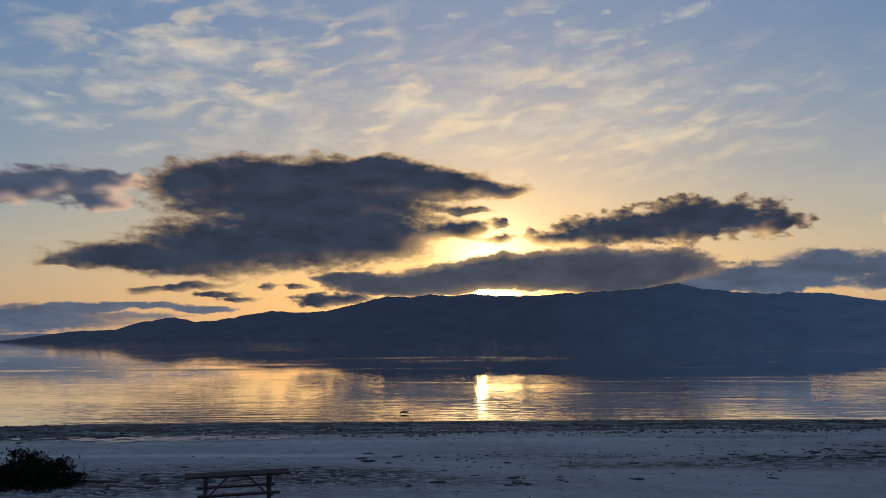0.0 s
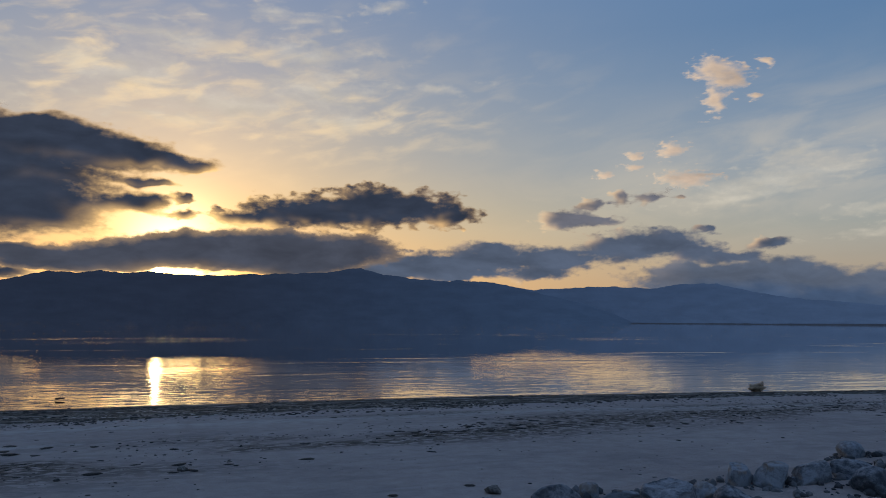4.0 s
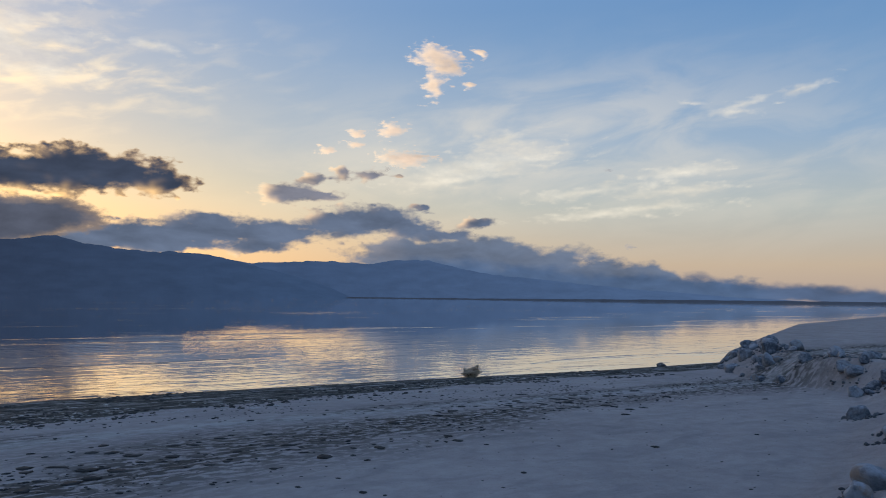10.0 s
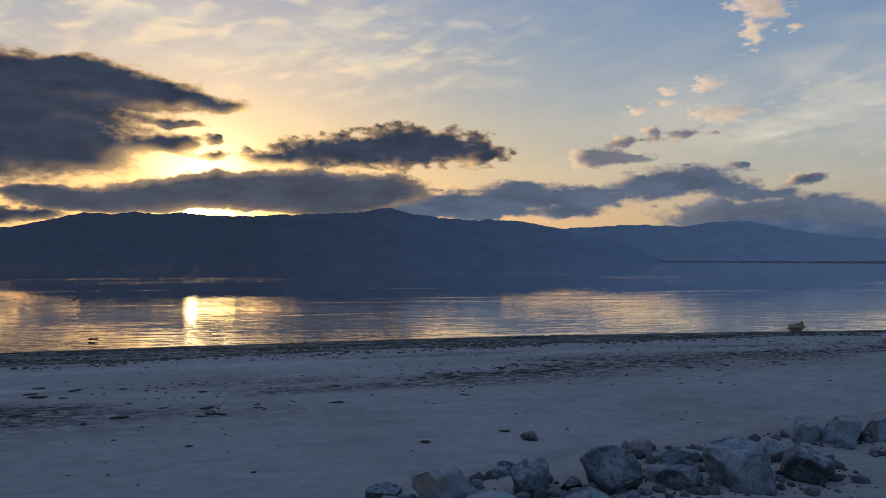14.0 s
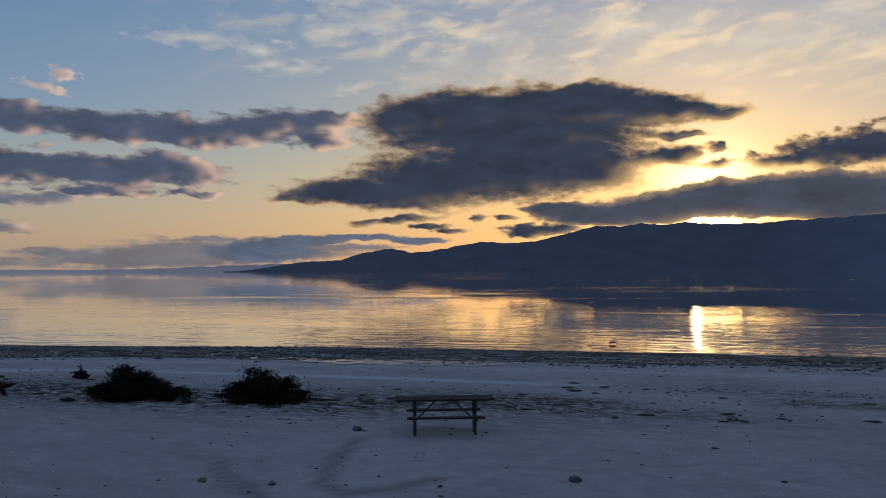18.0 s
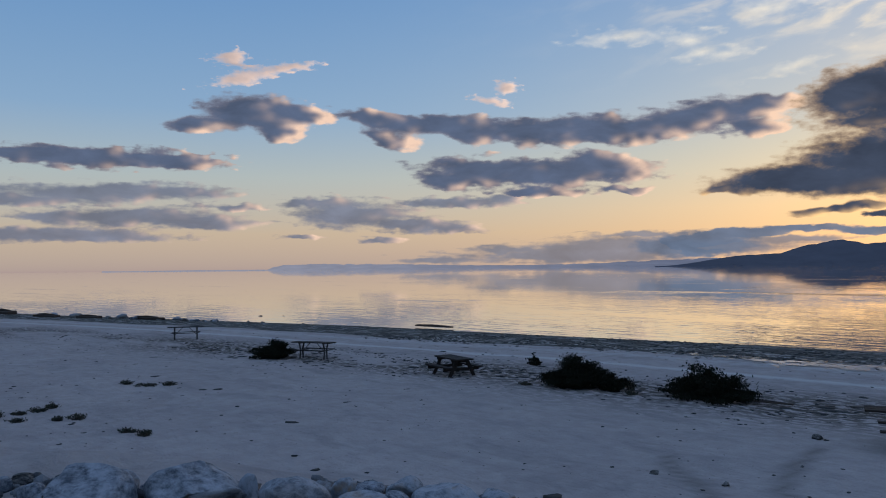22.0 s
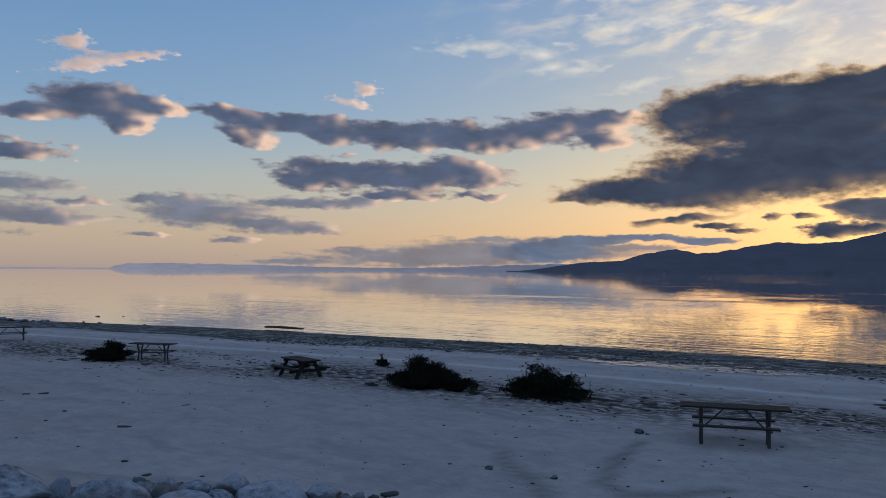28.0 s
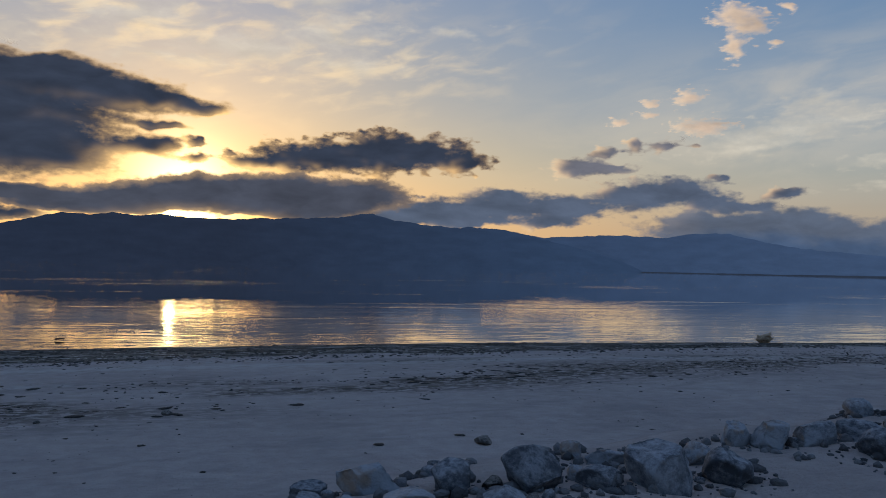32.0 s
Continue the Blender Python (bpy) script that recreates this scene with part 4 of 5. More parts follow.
def cloud(blobs, mat, label, far, seed, rag=0.55, sunlit=0.5, cell=0.085, stretch=2.2, least=0.6, kind="", steep=0.9, relief=0.6, octaves=6, warp=1.0, crisp=1.0):
    """A cloud as a sheet of mist in the air, thick where its lumps overlap and frayed at the edges; loose shreds are clouds of their own."""
    b = np.array(blobs)
    a0, a1 = (b[:, 0] - 1.5 * b[:, 2]).min() - 0.5, (b[:, 0] + 1.5 * b[:, 2]).max() + 0.5
    e0, e1 = (b[:, 1] - 1.8 * b[:, 3] - 0.1 * b[:, 2]).min() - 0.3, (b[:, 1] + 1.8 * b[:, 3] + 0.1 * b[:, 2]).max() + 0.3
    na, ne = int((a1 - a0) / cell) + 2, int((e1 - e0) / (cell * 0.8)) + 2
    A, E = np.meshgrid(np.linspace(a0, a1, na), np.linspace(e0, e1, ne), indexing="ij")
    big = float(np.median(b[:, 3]))
    freq = min(2.2, 0.85 / math.sqrt(max(big, 0.15)))

    def amount(A, E, octaves, frayed=1.0):
        wa = A + 1.0 * warp * big * (fbm(A * 0.55 * freq, E * 1.1 * freq, 3, seed + 11) - 0.5) * 2
        we = E + 0.42 * warp * big * (fbm(A * 0.7 * freq + 9, E * 1.3 * freq, 3, seed + 17) - 0.5) * 2
        total = np.zeros(A.shape)
        for cx, cy, rx, ry, tilt in b:
            c, s = math.cos(radians(tilt)), math.sin(radians(tilt))
            u, v = (wa - cx) * c + (we - cy) * s, -(wa - cx) * s + (we - cy) * c
            v = np.where(v < 0, 1.12, 1.0) * v      # flatter undersides
            r = np.sqrt((u / (rx * 1.03)) ** 2 + (v / (ry * 1.08)) ** 2)
            total = total + np.exp(5.0 * np.maximum(1.04 - r, -1.6))
        total = np.log(total + 1e-9) / 5.0
        lobes, amp, norm = 0.0, 1.0, 0.0
        fine = freq * crisp
        for k in range(octaves):        # rounded lobes with creases between them
            f = fine * 1.1 * 2.1 ** k
            lobes = lobes + amp * np.abs(2 * value_noise(A * f * 1.5 / stretch + 31 * k, E * f * 1.5, seed + 40 + k) - 1)
            norm, amp = norm + amp, amp * 0.52
        shred = fbm(A * 2.0 * fine / stretch + 5, E * 2.6 * fine + 0.12 * A, octaves, seed, 0.56) - 0.5
        frill = 0.75 * (0.47 - lobes / norm) + 1.5 * shred
        return np.minimum(total, 1.1) * steep + frayed * rag * frill * np.exp(-2.4 * np.clip(total, 0, 2))

    d = amount(A, E, octaves)
    # sunlit sides worked out from the shape, stored per vertex as painted light
    step = 2.2 * min(1.0, 0.25 + 0.6 * big)
    toward_a, toward_e = -A, 1.0 - E
    length = np.hypot(toward_a, toward_e) + 1e-6
    lit, here = 0.0, amount(A, E, 3, 0.45)
    for k, share in ((1.0, 0.5), (0.35, 0.5)):
        lit = lit + share / k ** 0.6 * (here - amount(A + k * step * toward_a / length, E + 0.35 * k * step * toward_e / length, 3, 0.45))
    lit = smooth01(lit * 2.5 - 0.12) * sunlit * (1 - smooth01((d - 0.2) / relief))
    for k in range(5):      # blur the painted sunlight, as if it spread inside the mist
        g = 1 + k % 2
        lit = 0.2 * (lit + np.roll(lit, g, 0) + np.roll(lit, -g, 0) + np.roll(lit, g, 1) + np.roll(lit, -g, 1))
    lit = np.clip(1.5 * lit, 0, 1)
    keep = d > -0.16
    cells = keep[:-1, :-1] | keep[1:, :-1] | keep[:-1, 1:] | keep[1:, 1:]
    number, count = pieces(cells)
    face = grid_faces(na, ne).reshape(na - 1, ne - 1, 4)
    thick = np.clip(d, -0.4, 1.5).ravel()
    for k in range(1, count + 1):
        mine = number == k
        if mine.sum() * cell * cell < 0.06:
            continue
        f = face[mine]
        used, inverse = np.unique(f, return_inverse=True)
        ar, er = np.radians(A.ravel()[used]), np.radians(E.ravel()[used])
        dist = far * (1 - 0.02 * np.clip(thick[used], 0, 1.5))
        v = np.stack([dist * np.cos(er) * np.sin(ar), dist * np.cos(er) * np.cos(ar), 3 + dist * np.sin(er)], -1)
        me = sheet_mesh("cloud", v, inverse.reshape(f.shape), mat)
        me.attributes.new("thick", "FLOAT", "POINT").data.foreach_set("value", thick[used].astype(np.float32))
        me.attributes.new("sunward", "FLOAT", "POINT").data.foreach_set("value", lit.ravel()[used].astype(np.float32))
        uv = me.uv_layers.new(name="degrees")
        which = np.empty(len(me.loops), np.int32)
        me.loops.foreach_get("vertex_index", which)
        uv.data.foreach_set("uv", np.stack([A.ravel()[used][which], E.ravel()[used][which]], -1).ravel().astype(np.float32))
        small = mine.sum() * cell * cell < least
        tagged(new("cloud", me), "small loose shred of cloud beside a larger one" if small else label, "cloud", "clouds over the lake", kind)


DARK = "dark slate-grey cloud with golden edges, over the hills"
cloud(CLOUDS["great"], CLOUD_SUN, "huge dark slate-grey cloud with ragged golden edges", 4650, 1, 0.34, 0.45, cell=0.075, crisp=1.0, octaves=5, stretch=2.7)
cloud(CLOUDS["lens"], CLOUD_LENS, "smooth dark lens-shaped cloud resting on the ridge", 4560, 2, 0.06, 0.1)
cloud(CLOUDS["east"], CLOUD_SUN, DARK, 4700, 3, 0.66, 0.7, warp=1.6, cell=0.065, crisp=1.0, steep=0.8, stretch=1.7, octaves=5)
cloud(CLOUDS["arm"], CLOUD_WEST, "long grey cloud arm with glowing underside", 4720, 4, 0.42, 0.9, relief=0.7, warp=1.2, cell=0.07, stretch=3.2, octaves=5)
cloud(CLOUDS["under_arm"], CLOUD_WEST, "flat grey cloud with peach sunward edge", 4700, 5, 0.48, 0.9, relief=0.65, warp=1.3, cell=0.07, stretch=3.4, octaves=5)
cloud(CLOUDS["puff"], CLOUD_WEST, "grey rounded cloud with pink lower edge", 4700, 6, 0.34, 1.0, relief=0.7, cell=0.06, stretch=2.6, octaves=5)
cloud(CLOUDS["pink"], CLOUD_PINK, "small bright pink cloud wisp", 4700, 7, 0.95, 0.5, cell=0.05, crisp=1.5, steep=0.7, warp=1.5)
cloud(CLOUDS["crumb"], CLOUD_PINK, "small bright peach cloud puff", 4700, 8, 0.9, 0.8, cell=0.05, crisp=1.5, steep=0.7, warp=1.5)
for k, key in enumerate(("streak_a", "streak_b", "streak_c", "streak_d", "streak_e", "streak_f", "streak_g", "streak_h")):
    cloud(CLOUDS[key], CLOUD_WEST if k < 2 else CLOUD_FAR, "flat grey-violet streak of cloud low over the lake", 4680 + 8 * k, 20 + k, 0.62, 0.9, stretch=3.6, relief=0.7, warp=1.6, cell=0.07, crisp=1.1)
cloud(CLOUDS["bank_west"], CLOUD_HAZE, "low blue-grey cloud bank on the horizon", 4760, 40, 0.75, 0.3, stretch=6.5, relief=0.6, warp=1.8)
cloud(CLOUDS["bank_low"], CLOUD_BANK, "low blue-grey cloud bank behind the hills", 4750, 41, 0.35, 0.3, stretch=3.4)
cloud(CLOUDS["shreds"], CLOUD_SUN, "small dark cloud shreds near the hilltops", 4740, 42, 0.55, 0.5, cell=0.06, crisp=1.4, warp=1.5)
cloud(CLOUDS["band"], CLOUD_EAST, "long blue-grey cloud band with peach edges", 4640, 43, 0.58, 0.7, relief=0.4, warp=1.5, cell=0.065, crisp=1.0, stretch=1.8, octaves=5)
cloud(CLOUDS["tuft_a"], CLOUD_TUFT, "small grey and peach cumulus tuft", 4700, 44, 0.75, 0.6, relief=0.6, cell=0.055, crisp=1.0, warp=1.6, octaves=5)
cloud(CLOUDS["tuft_b"], CLOUD_THIN, "scattered small peach cloud puffs", 4700, 45, 0.9, 0.6, cell=0.05, crisp=1.6, steep=0.7, warp=1.5)
cloud(CLOUDS["tuft_c"], CLOUD_THIN, "bright curled peach cloud high in the blue", 4700, 46, 0.95, 0.6, cell=0.05, crisp=1.5, steep=0.7, warp=1.5)
cloud(CLOUDS["bank_east"], CLOUD_BANK, "soft blue cloud bank lying on the far mountains", 4600, 47, 0.24, 0.35, relief=0.5, warp=1.1, crisp=0.85, octaves=5)
cloud([(43, 1.5, 10, 1.25, -4), (54, 0.9, 9, 1.15, -3), (64, 0.45, 9, 0.8, -2)], CLOUD_BASE, "blue haze bank settling behind the far shore", 4450, 55, 0.12, 0.0)
cloud(CLOUDS["speck"], CLOUD_WISP, "tiny grey cloud specks", 4700, 48, 0.9, 0.4, cell=0.05, crisp=1.5, steep=0.7, warp=1.5)
for k, key in enumerate(("veil_west", "veil_mid", "veil_top", "veil_east")):
    cloud(CLOUDS[key], CLOUD_VEIL, "thin cream-coloured high cloud in rippled patches", 4790 + 6 * k, 60 + k, 0.75, 0.2, 0.11, 2.6, steep=0.5, octaves=5)

# ---------------------------------------------------------------- picnic tables


def pipe_table():
    """Slim plank top and two benches on a pipe frame; long side along x."""
    t = new("picnic_table")
    for k in range(3):
        bm = bmesh.new()
        y = -0.27 + 0.182 * k
        box(bm, -0.98, 0.98, y, y + 0.17, 0.715, 0.752)
        part("tabletop_plank", bm, WOOD_GREY, t)
    for s in (-1, 1):
        bm = bmesh.new()
        box(bm, -0.76, 0.76, s * 0.46 - 0.08, s * 0.46 + 0.08, 0.41, 0.44)
        part("bench", bm, WOOD_GREY, t)
    for sx in (-1, 1):
        for sy in (-1, 1):
            bm = bmesh.new()
            rod(bm, [(sx * 0.60, sy * 0.20, 0.705), (sx * 0.60, sy * 0.09, 0.45), (sx * 0.60, sy * 0.10, 0.2), (sx * 0.60, sy * 0.15, -0.06)], 0.034)
            part("leg", bm, STEEL, t)
        bm = bmesh.new()
        rod(bm, [(sx * 0.60, -0.56, 0.39), (sx * 0.60, 0.56, 0.39)], 0.024)
        part("bench_bearer", bm, STEEL, t)
        bm = bmesh.new()
        rod(bm, [(sx * 0.60, -0.25, 0.69), (sx * 0.60, 0.25, 0.69)], 0.022)
        part("top_bearer", bm, STEEL, t)
        bm = bmesh.new()
        rod(bm, [(sx * 0.585, 0, 0.30), (sx * 0.17, 0, 0.70)], 0.016)
        part("brace", bm, STEEL, t)
    return t


def wooden_table():
    """Heavy A-frame picnic table of dark planks; long side along x."""
    t = new("picnic_table")
    for k in range(4):
        bm = bmesh.new()
        y = -0.38 + 0.192 * k
        box(bm, -0.95, 0.95, y, y + 0.18, 0.70, 0.755)
        part("tabletop_plank", bm, WOOD_DARK, t)
    for s in (-1, 1):
        bm = bmesh.new()
        box(bm, -0.95, 0.95, s * 0.68 - 0.14, s * 0.68 + 0.14, 0.40, 0.455)
        part("bench", bm, WOOD_DARK, t)
    for sx in (-1, 1):
        for s in (-1, 1):
            bm = bmesh.new()
            box(bm, -0.028, 0.028, -0.07, 0.07, -0.46, 0.42, Matrix.Translation((sx * 0.66, s * 0.40, 0.34)) @ Matrix.Rotation(radians(26 * s), 4, "X"))
            part("leg", bm, WOOD_DARK, t)
        bm = bmesh.new()
        box(bm, sx * 0.66 - 0.09, sx * 0.66 - 0.035, -0.80, 0.80, 0.27, 0.39)
        part("bench_bearer", bm, WOOD_DARK, t)
        bm = bmesh.new()
        box(bm, sx * 0.66 - 0.09, sx * 0.66 - 0.035, -0.37, 0.37, 0.60, 0.695)
        part("top_bearer", bm, WOOD_DARK, t)
    return t


def loop_table():
    """Dark coated steel table whose legs are bent pipe loops; long side along x."""
    t = new("picnic_table")
    bm = bmesh.new()
    box(bm, -0.92, 0.92, -0.36, 0.36, 0.73, 0.76)
    part("tabletop", bm, PAINTED_STEEL, t)
    for s in (-1, 1):
        bm = bmesh.new()
        box(bm, -0.92, 0.92, s * 0.70 - 0.12, s * 0.70 + 0.12, 0.43, 0.455)
        part("bench", bm, PAINTED_STEEL, t)
    for sx in (-1, 1):
        for s in (-1, 1):
            bm = bmesh.new()
            arc = [(sx * 0.62, s * (0.75 + 0.13 * math.sin(a)), 0.21 + 0.2 * math.cos(a)) for a in np.linspace(0, math.pi, 9)]
            rod(bm, [(sx * 0.62, s * 0.10, 0.72), (sx * 0.62, s * 0.30, 0.42), *arc, (sx * 0.62, s * 0.05, 0.03)], 0.03)
            part("leg", bm, PAINTED_STEEL, t)
    return t


def put(thing, x, y, turn, label, sink=0.02, size=1.0):
    thing.matrix_world = pose(x, y, seat(x, y) - sink, 0, 0, turn) @ Matrix.Scale(size, 4)
    return tagged(thing, label, "picnic table", "picnic tables on the beach")


first = put(pipe_table(), -4.88, 15.30, 21, "grey weathered plank picnic table on slim steel pipe frame")
put(copy_thing(first, Matrix()), -25.2, 16.0, 25, "weathered plank picnic table beside a low dark bush", 0.02, 0.85)
put(copy_thing(first, Matrix()), -36.7, 16.3, 62, "weathered plank picnic table on pipe frame near the shore", 0.02, 0.85)
heavy = put(wooden_table(), -18.35, 16.65, -14, "heavy dark wooden picnic table with attached benches", 0.04, 0.77)
put(copy_thing(heavy, Matrix()), -54.2, 3.8, 45, "dark wooden picnic table standing far off on the sand", 0.04, 0.77)
put(copy_thing(heavy, Matrix()), -74.5, -3.2, 70, "dark wooden picnic table beside distant bushes", 0.04, 0.77)
put(loop_table(), 44.6, 20.5, -20, "dark steel loop-legged picnic table on the embankment")

# ---------------------------------------------------------------- bushes


def bush(x, y, width, height, mat, label, seed, leaves=2600, size=0.05, mound=0.6, category="bush", deep=None, spread=0.04):
    """A shrub: stems fanning from the ground and clumps of small leaves with gaps between."""
    rng = random.Random(seed)
    b = new("bush")
    bm = bmesh.new()
    tips = []
    for k in range(34):
        a, lean = rng.uniform(0, 2 * math.pi), rng.random() ** 0.6
        r = 0.5 * width * lean
        h = height * (1.0 - mound * lean ** 2) * rng.uniform(0.5, 1.12) * (1.3 if k % 9 == 0 else 1.0)
        tip = Vector((r * math.cos(a), (deep or 0.8) * r * math.sin(a), max(h, 0.12 * height)))
        foot = Vector((0.25 * tip.x, 0.25 * tip.y, -0.05))
        mid = foot.lerp(tip, 0.55) + Vector((0, 0, 0.12 * height))
        rod(bm, [foot, mid, tip], 0.012 + 0.008 * height, 4, 0.3)
        tips.append((foot, mid, tip))
    part("stems", bm, BARK, b)
    verts, faces = [], []
    for k in range(leaves):
        foot, mid, tip = rng.choice(tips)
        t = rng.random() ** 0.6
        p = (foot.lerp(mid, 2 * t) if t < 0.5 else mid.lerp(tip, 2 * t - 1)) + Vector([rng.gauss(0, spread * width + 0.015) for _ in range(2)] + [rng.gauss(0, 0.04 * height)])
        if p.z < 0.0:
            p.z = abs(p.z) * 0.4
        d = Vector([rng.gauss(0, 1) for _ in range(3)]).normalized()
        w = d.orthogonal().normalized()
        s = size * rng.uniform(0.6, 1.5)
        i = len(verts)
        verts += [p - d * s, p + w * s * 0.35, p + d * s, p - w * s * 0.35]
        faces.append((i, i + 1, i + 2, i + 3))
    part("foliage", sheet_mesh("foliage", [tuple(v) for v in verts], faces, mat, False), mat, b)
    b.matrix_world = pose(x, y, seat(x, y), 0, 0, rng.uniform(-8, 8))
    return tagged(b, label, category, "bushes on the beach")


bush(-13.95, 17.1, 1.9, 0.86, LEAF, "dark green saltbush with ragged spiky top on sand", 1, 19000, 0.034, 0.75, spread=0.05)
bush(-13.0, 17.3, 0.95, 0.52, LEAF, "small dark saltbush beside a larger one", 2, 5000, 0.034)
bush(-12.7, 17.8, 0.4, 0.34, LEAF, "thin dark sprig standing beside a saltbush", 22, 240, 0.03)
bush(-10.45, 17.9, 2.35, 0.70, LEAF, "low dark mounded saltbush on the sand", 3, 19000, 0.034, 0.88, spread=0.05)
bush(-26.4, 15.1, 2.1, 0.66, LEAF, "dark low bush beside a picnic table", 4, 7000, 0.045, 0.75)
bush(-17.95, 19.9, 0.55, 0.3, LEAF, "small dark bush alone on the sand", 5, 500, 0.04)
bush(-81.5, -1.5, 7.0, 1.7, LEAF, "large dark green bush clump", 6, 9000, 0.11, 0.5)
bush(-76.8, 1.3, 4.6, 2.1, LEAF_GREY, "tall rounded grey-green bush", 7, 8000, 0.10, 0.35)
bush(-73.0, 2.6, 4.0, 1.4, LEAF_GREY, "low grey-green bush on pale sand", 8, 5000, 0.1, 0.5)
bush(-71.5, 5.2, 5.4, 1.95, LEAF_GREY, "broad grey-green bush on the beach", 9, 9000, 0.1, 0.5)
bush(-69.8, 7.4, 3.4, 2.1, LEAF, "dark upright bush among paler ones", 10, 6000, 0.1, 0.4)
bush(-66.2, 8.6, 4.4, 1.3, LEAF, "low dark bush at the end of the clump", 11, 6000, 0.09, 0.6)
bush(-62.0, -4.6, 2.2, 0.9, LEAF, "dark bush at the edge of the beach", 14, 1500, 0.1)
bush(31.6, 36.1, 1.0, 0.5, STRAW, "dry straw-coloured tuft at the waterline", 12, 1800, 0.07, 0.5)
bush(-20.6, 1.0, 0.6, 0.26, STRAW, "pale dry tumbleweed on the sand", 13, 500, 0.05)
for k, (x, y, w) in enumerate([(-22.0, 3.2, 0.5), (-20.5, 3.8, 0.45), (-20.4, 4.5, 0.4), (-20.5, 4.95, 0.5), (-20.65, 5.4, 0.6), (-20.9, 5.8, 0.4), (-19.6, 4.7, 0.6), (-19.1, 5.4, 0.35), (-18.9, 5.75, 0.55), (-17.6, 3.6, 0.25), (-16.6, 6.0, 0.5), (-16.0, 6.1, 0.4), (-23.0, 8.9, 0.9), (-22.6, 9.4, 0.7), (-23.6, 8.6, 0.5), (-21.3, 2.6, 0.4), (-15.2, 16.4, 0.5), (-12.2, 17.1, 0.45)]):
    bush(x, y, w * 0.9, 0.07 + 0.03 * (k % 3), LEAF_SCRUB, "low grey-green scrub plant sprouting from the sand", 60 + k, 260, 0.026, 0.5, "shrub")

# ---------------------------------------------------------------- boulders of the embankment


def boulder_mesh(seed, detail=4, cuts=9):
    """A worn block one metre wide and high: a round core cut by planes, with softened edges and slightly rough faces."""
    rng = random.Random(seed)
    bm = bmesh.new()
    bmesh.ops.create_icosphere(bm, subdivisions=detail, radius=1.0)
    planes = []
    for k in range(cuts):
        d = Vector((rng.gauss(0, 1), rng.gauss(0, 1), rng.gauss(0, 0.7))).normalized()
        planes.append((d, rng.uniform(0.54, 0.84)))
    shift = Vector((rng.uniform(-50, 50), rng.uniform(-50, 50), rng.uniform(-50, 50)))
    points = []
    for v in bm.verts:
        p = v.co.copy()
        for d, lim in planes:
            over = p.dot(d) - lim
            if over > -0.05:
                p -= d * (over + 0.05 if over > 0.05 else 5.0 * (over + 0.05) ** 2) * 0.94      # a worn edge where two faces meet
        p += v.co * (noise.noise(p * 1.4 + shift) * 0.10 + noise.noise(p * 3.6 + shift) * 0.035 + noise.noise(p * 9.0 + shift) * 0.016 + noise.noise(p * 21.0 + shift) * 0.006)
        points.append(p)
    co = np.array([p[:] for p in points])
    low, high = co.min(0), co.max(0)
    co = (co - (low + high) / 2) / (high - low)
    for v, p in zip(bm.verts, co):
        v.co = p
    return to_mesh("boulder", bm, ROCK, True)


BLOCKS = [boulder_mesh(100 + k) for k in range(22)]
SMALL_BLOCKS = [boulder_mesh(200 + k, 3) for k in range(14)]
DARK_BLOCKS = [boulder_mesh(150 + k, 4) for k in range(4)]
for me in DARK_BLOCKS:
    me.materials.clear()
    me.materials.append(ROCK_DARK)
placed = []


def boulder(x, y, width, height, seed, label, dark=False, group="boulders of the embankment"):
    """A boulder bedded in the ground by a third of its height above it."""
    rng = random.Random(seed)
    ob = new("boulder", rng.choice(DARK_BLOCKS if dark else BLOCKS if seed < 900 else SMALL_BLOCKS))
    ob.matrix_world = pose(x, y, seat(x, y) + 0.32 * height, rng.uniform(-12, 12), rng.uniform(-12, 12), rng.uniform(0, 360)) @ Matrix.Diagonal((width * rng.uniform(1.0, 1.15), width * rng.uniform(0.8, 1.0), 1.4 * height, 1))
    placed.append((x, y, width * 0.5))
    return tagged(ob, label, "boulder", group)


PALE = "pale grey worn boulder on the sandy embankment"
LARGE = "large pale blue-grey boulder with worn faces"
for k, (x, y, w, h) in enumerate(BOULDERS_EAST + BOULDERS_BANK + BOULDERS_MID + BOULDERS_WEST + BOULDERS_LOW):
    boulder(x, y, w * (1.0 if k < 41 else 1.08), h * 0.92, 500 + k, LARGE if w > 0.5 else PALE, dark=k in (27, 56, 49))
for k, (x, y, s) in enumerate(STONES + STONES_B + STONES_C):
    boulder(x, y, s * 0.8, s * 0.34, 700 + k, "lone dark stone lying on the sand", True, "loose stones on the sand")

rng = random.Random(77)
count = 0
while count < 70:
    u = rng.random()
    x, y = (rng.uniform(-27, -9), rng.uniform(-5, 5)) if u < 0.35 else (rng.uniform(9, 30), rng.uniform(3, 18)) if u < 0.8 else (rng.uniform(33, 54), rng.uniform(18, 36))
    inside = inside_toe(x, y)
    deep = 7.5 if x < 0 else 8.5 if x < 30 else 3.0
    if not (3.5 if x < 0 else 4.4 if x < 14 else 0.6) < inside < deep or rng.random() < 0.07 * inside:
        continue
    s = 0.4 + 0.4 * rng.random() ** 2 if x > 30 else 0.3 + 0.6 * rng.random() ** 1.6 if x > 9 else 0.2 + 0.4 * rng.random() ** 2
    if any(math.hypot(x - a, y - b) < 0.85 * (r + s * 0.5) for a, b, r in placed):
        continue
    boulder(x, y, s, s * rng.uniform(0.45, 0.75), 900 + count, PALE if s < 0.6 else LARGE, rng.random() < 0.06)
    count += 1

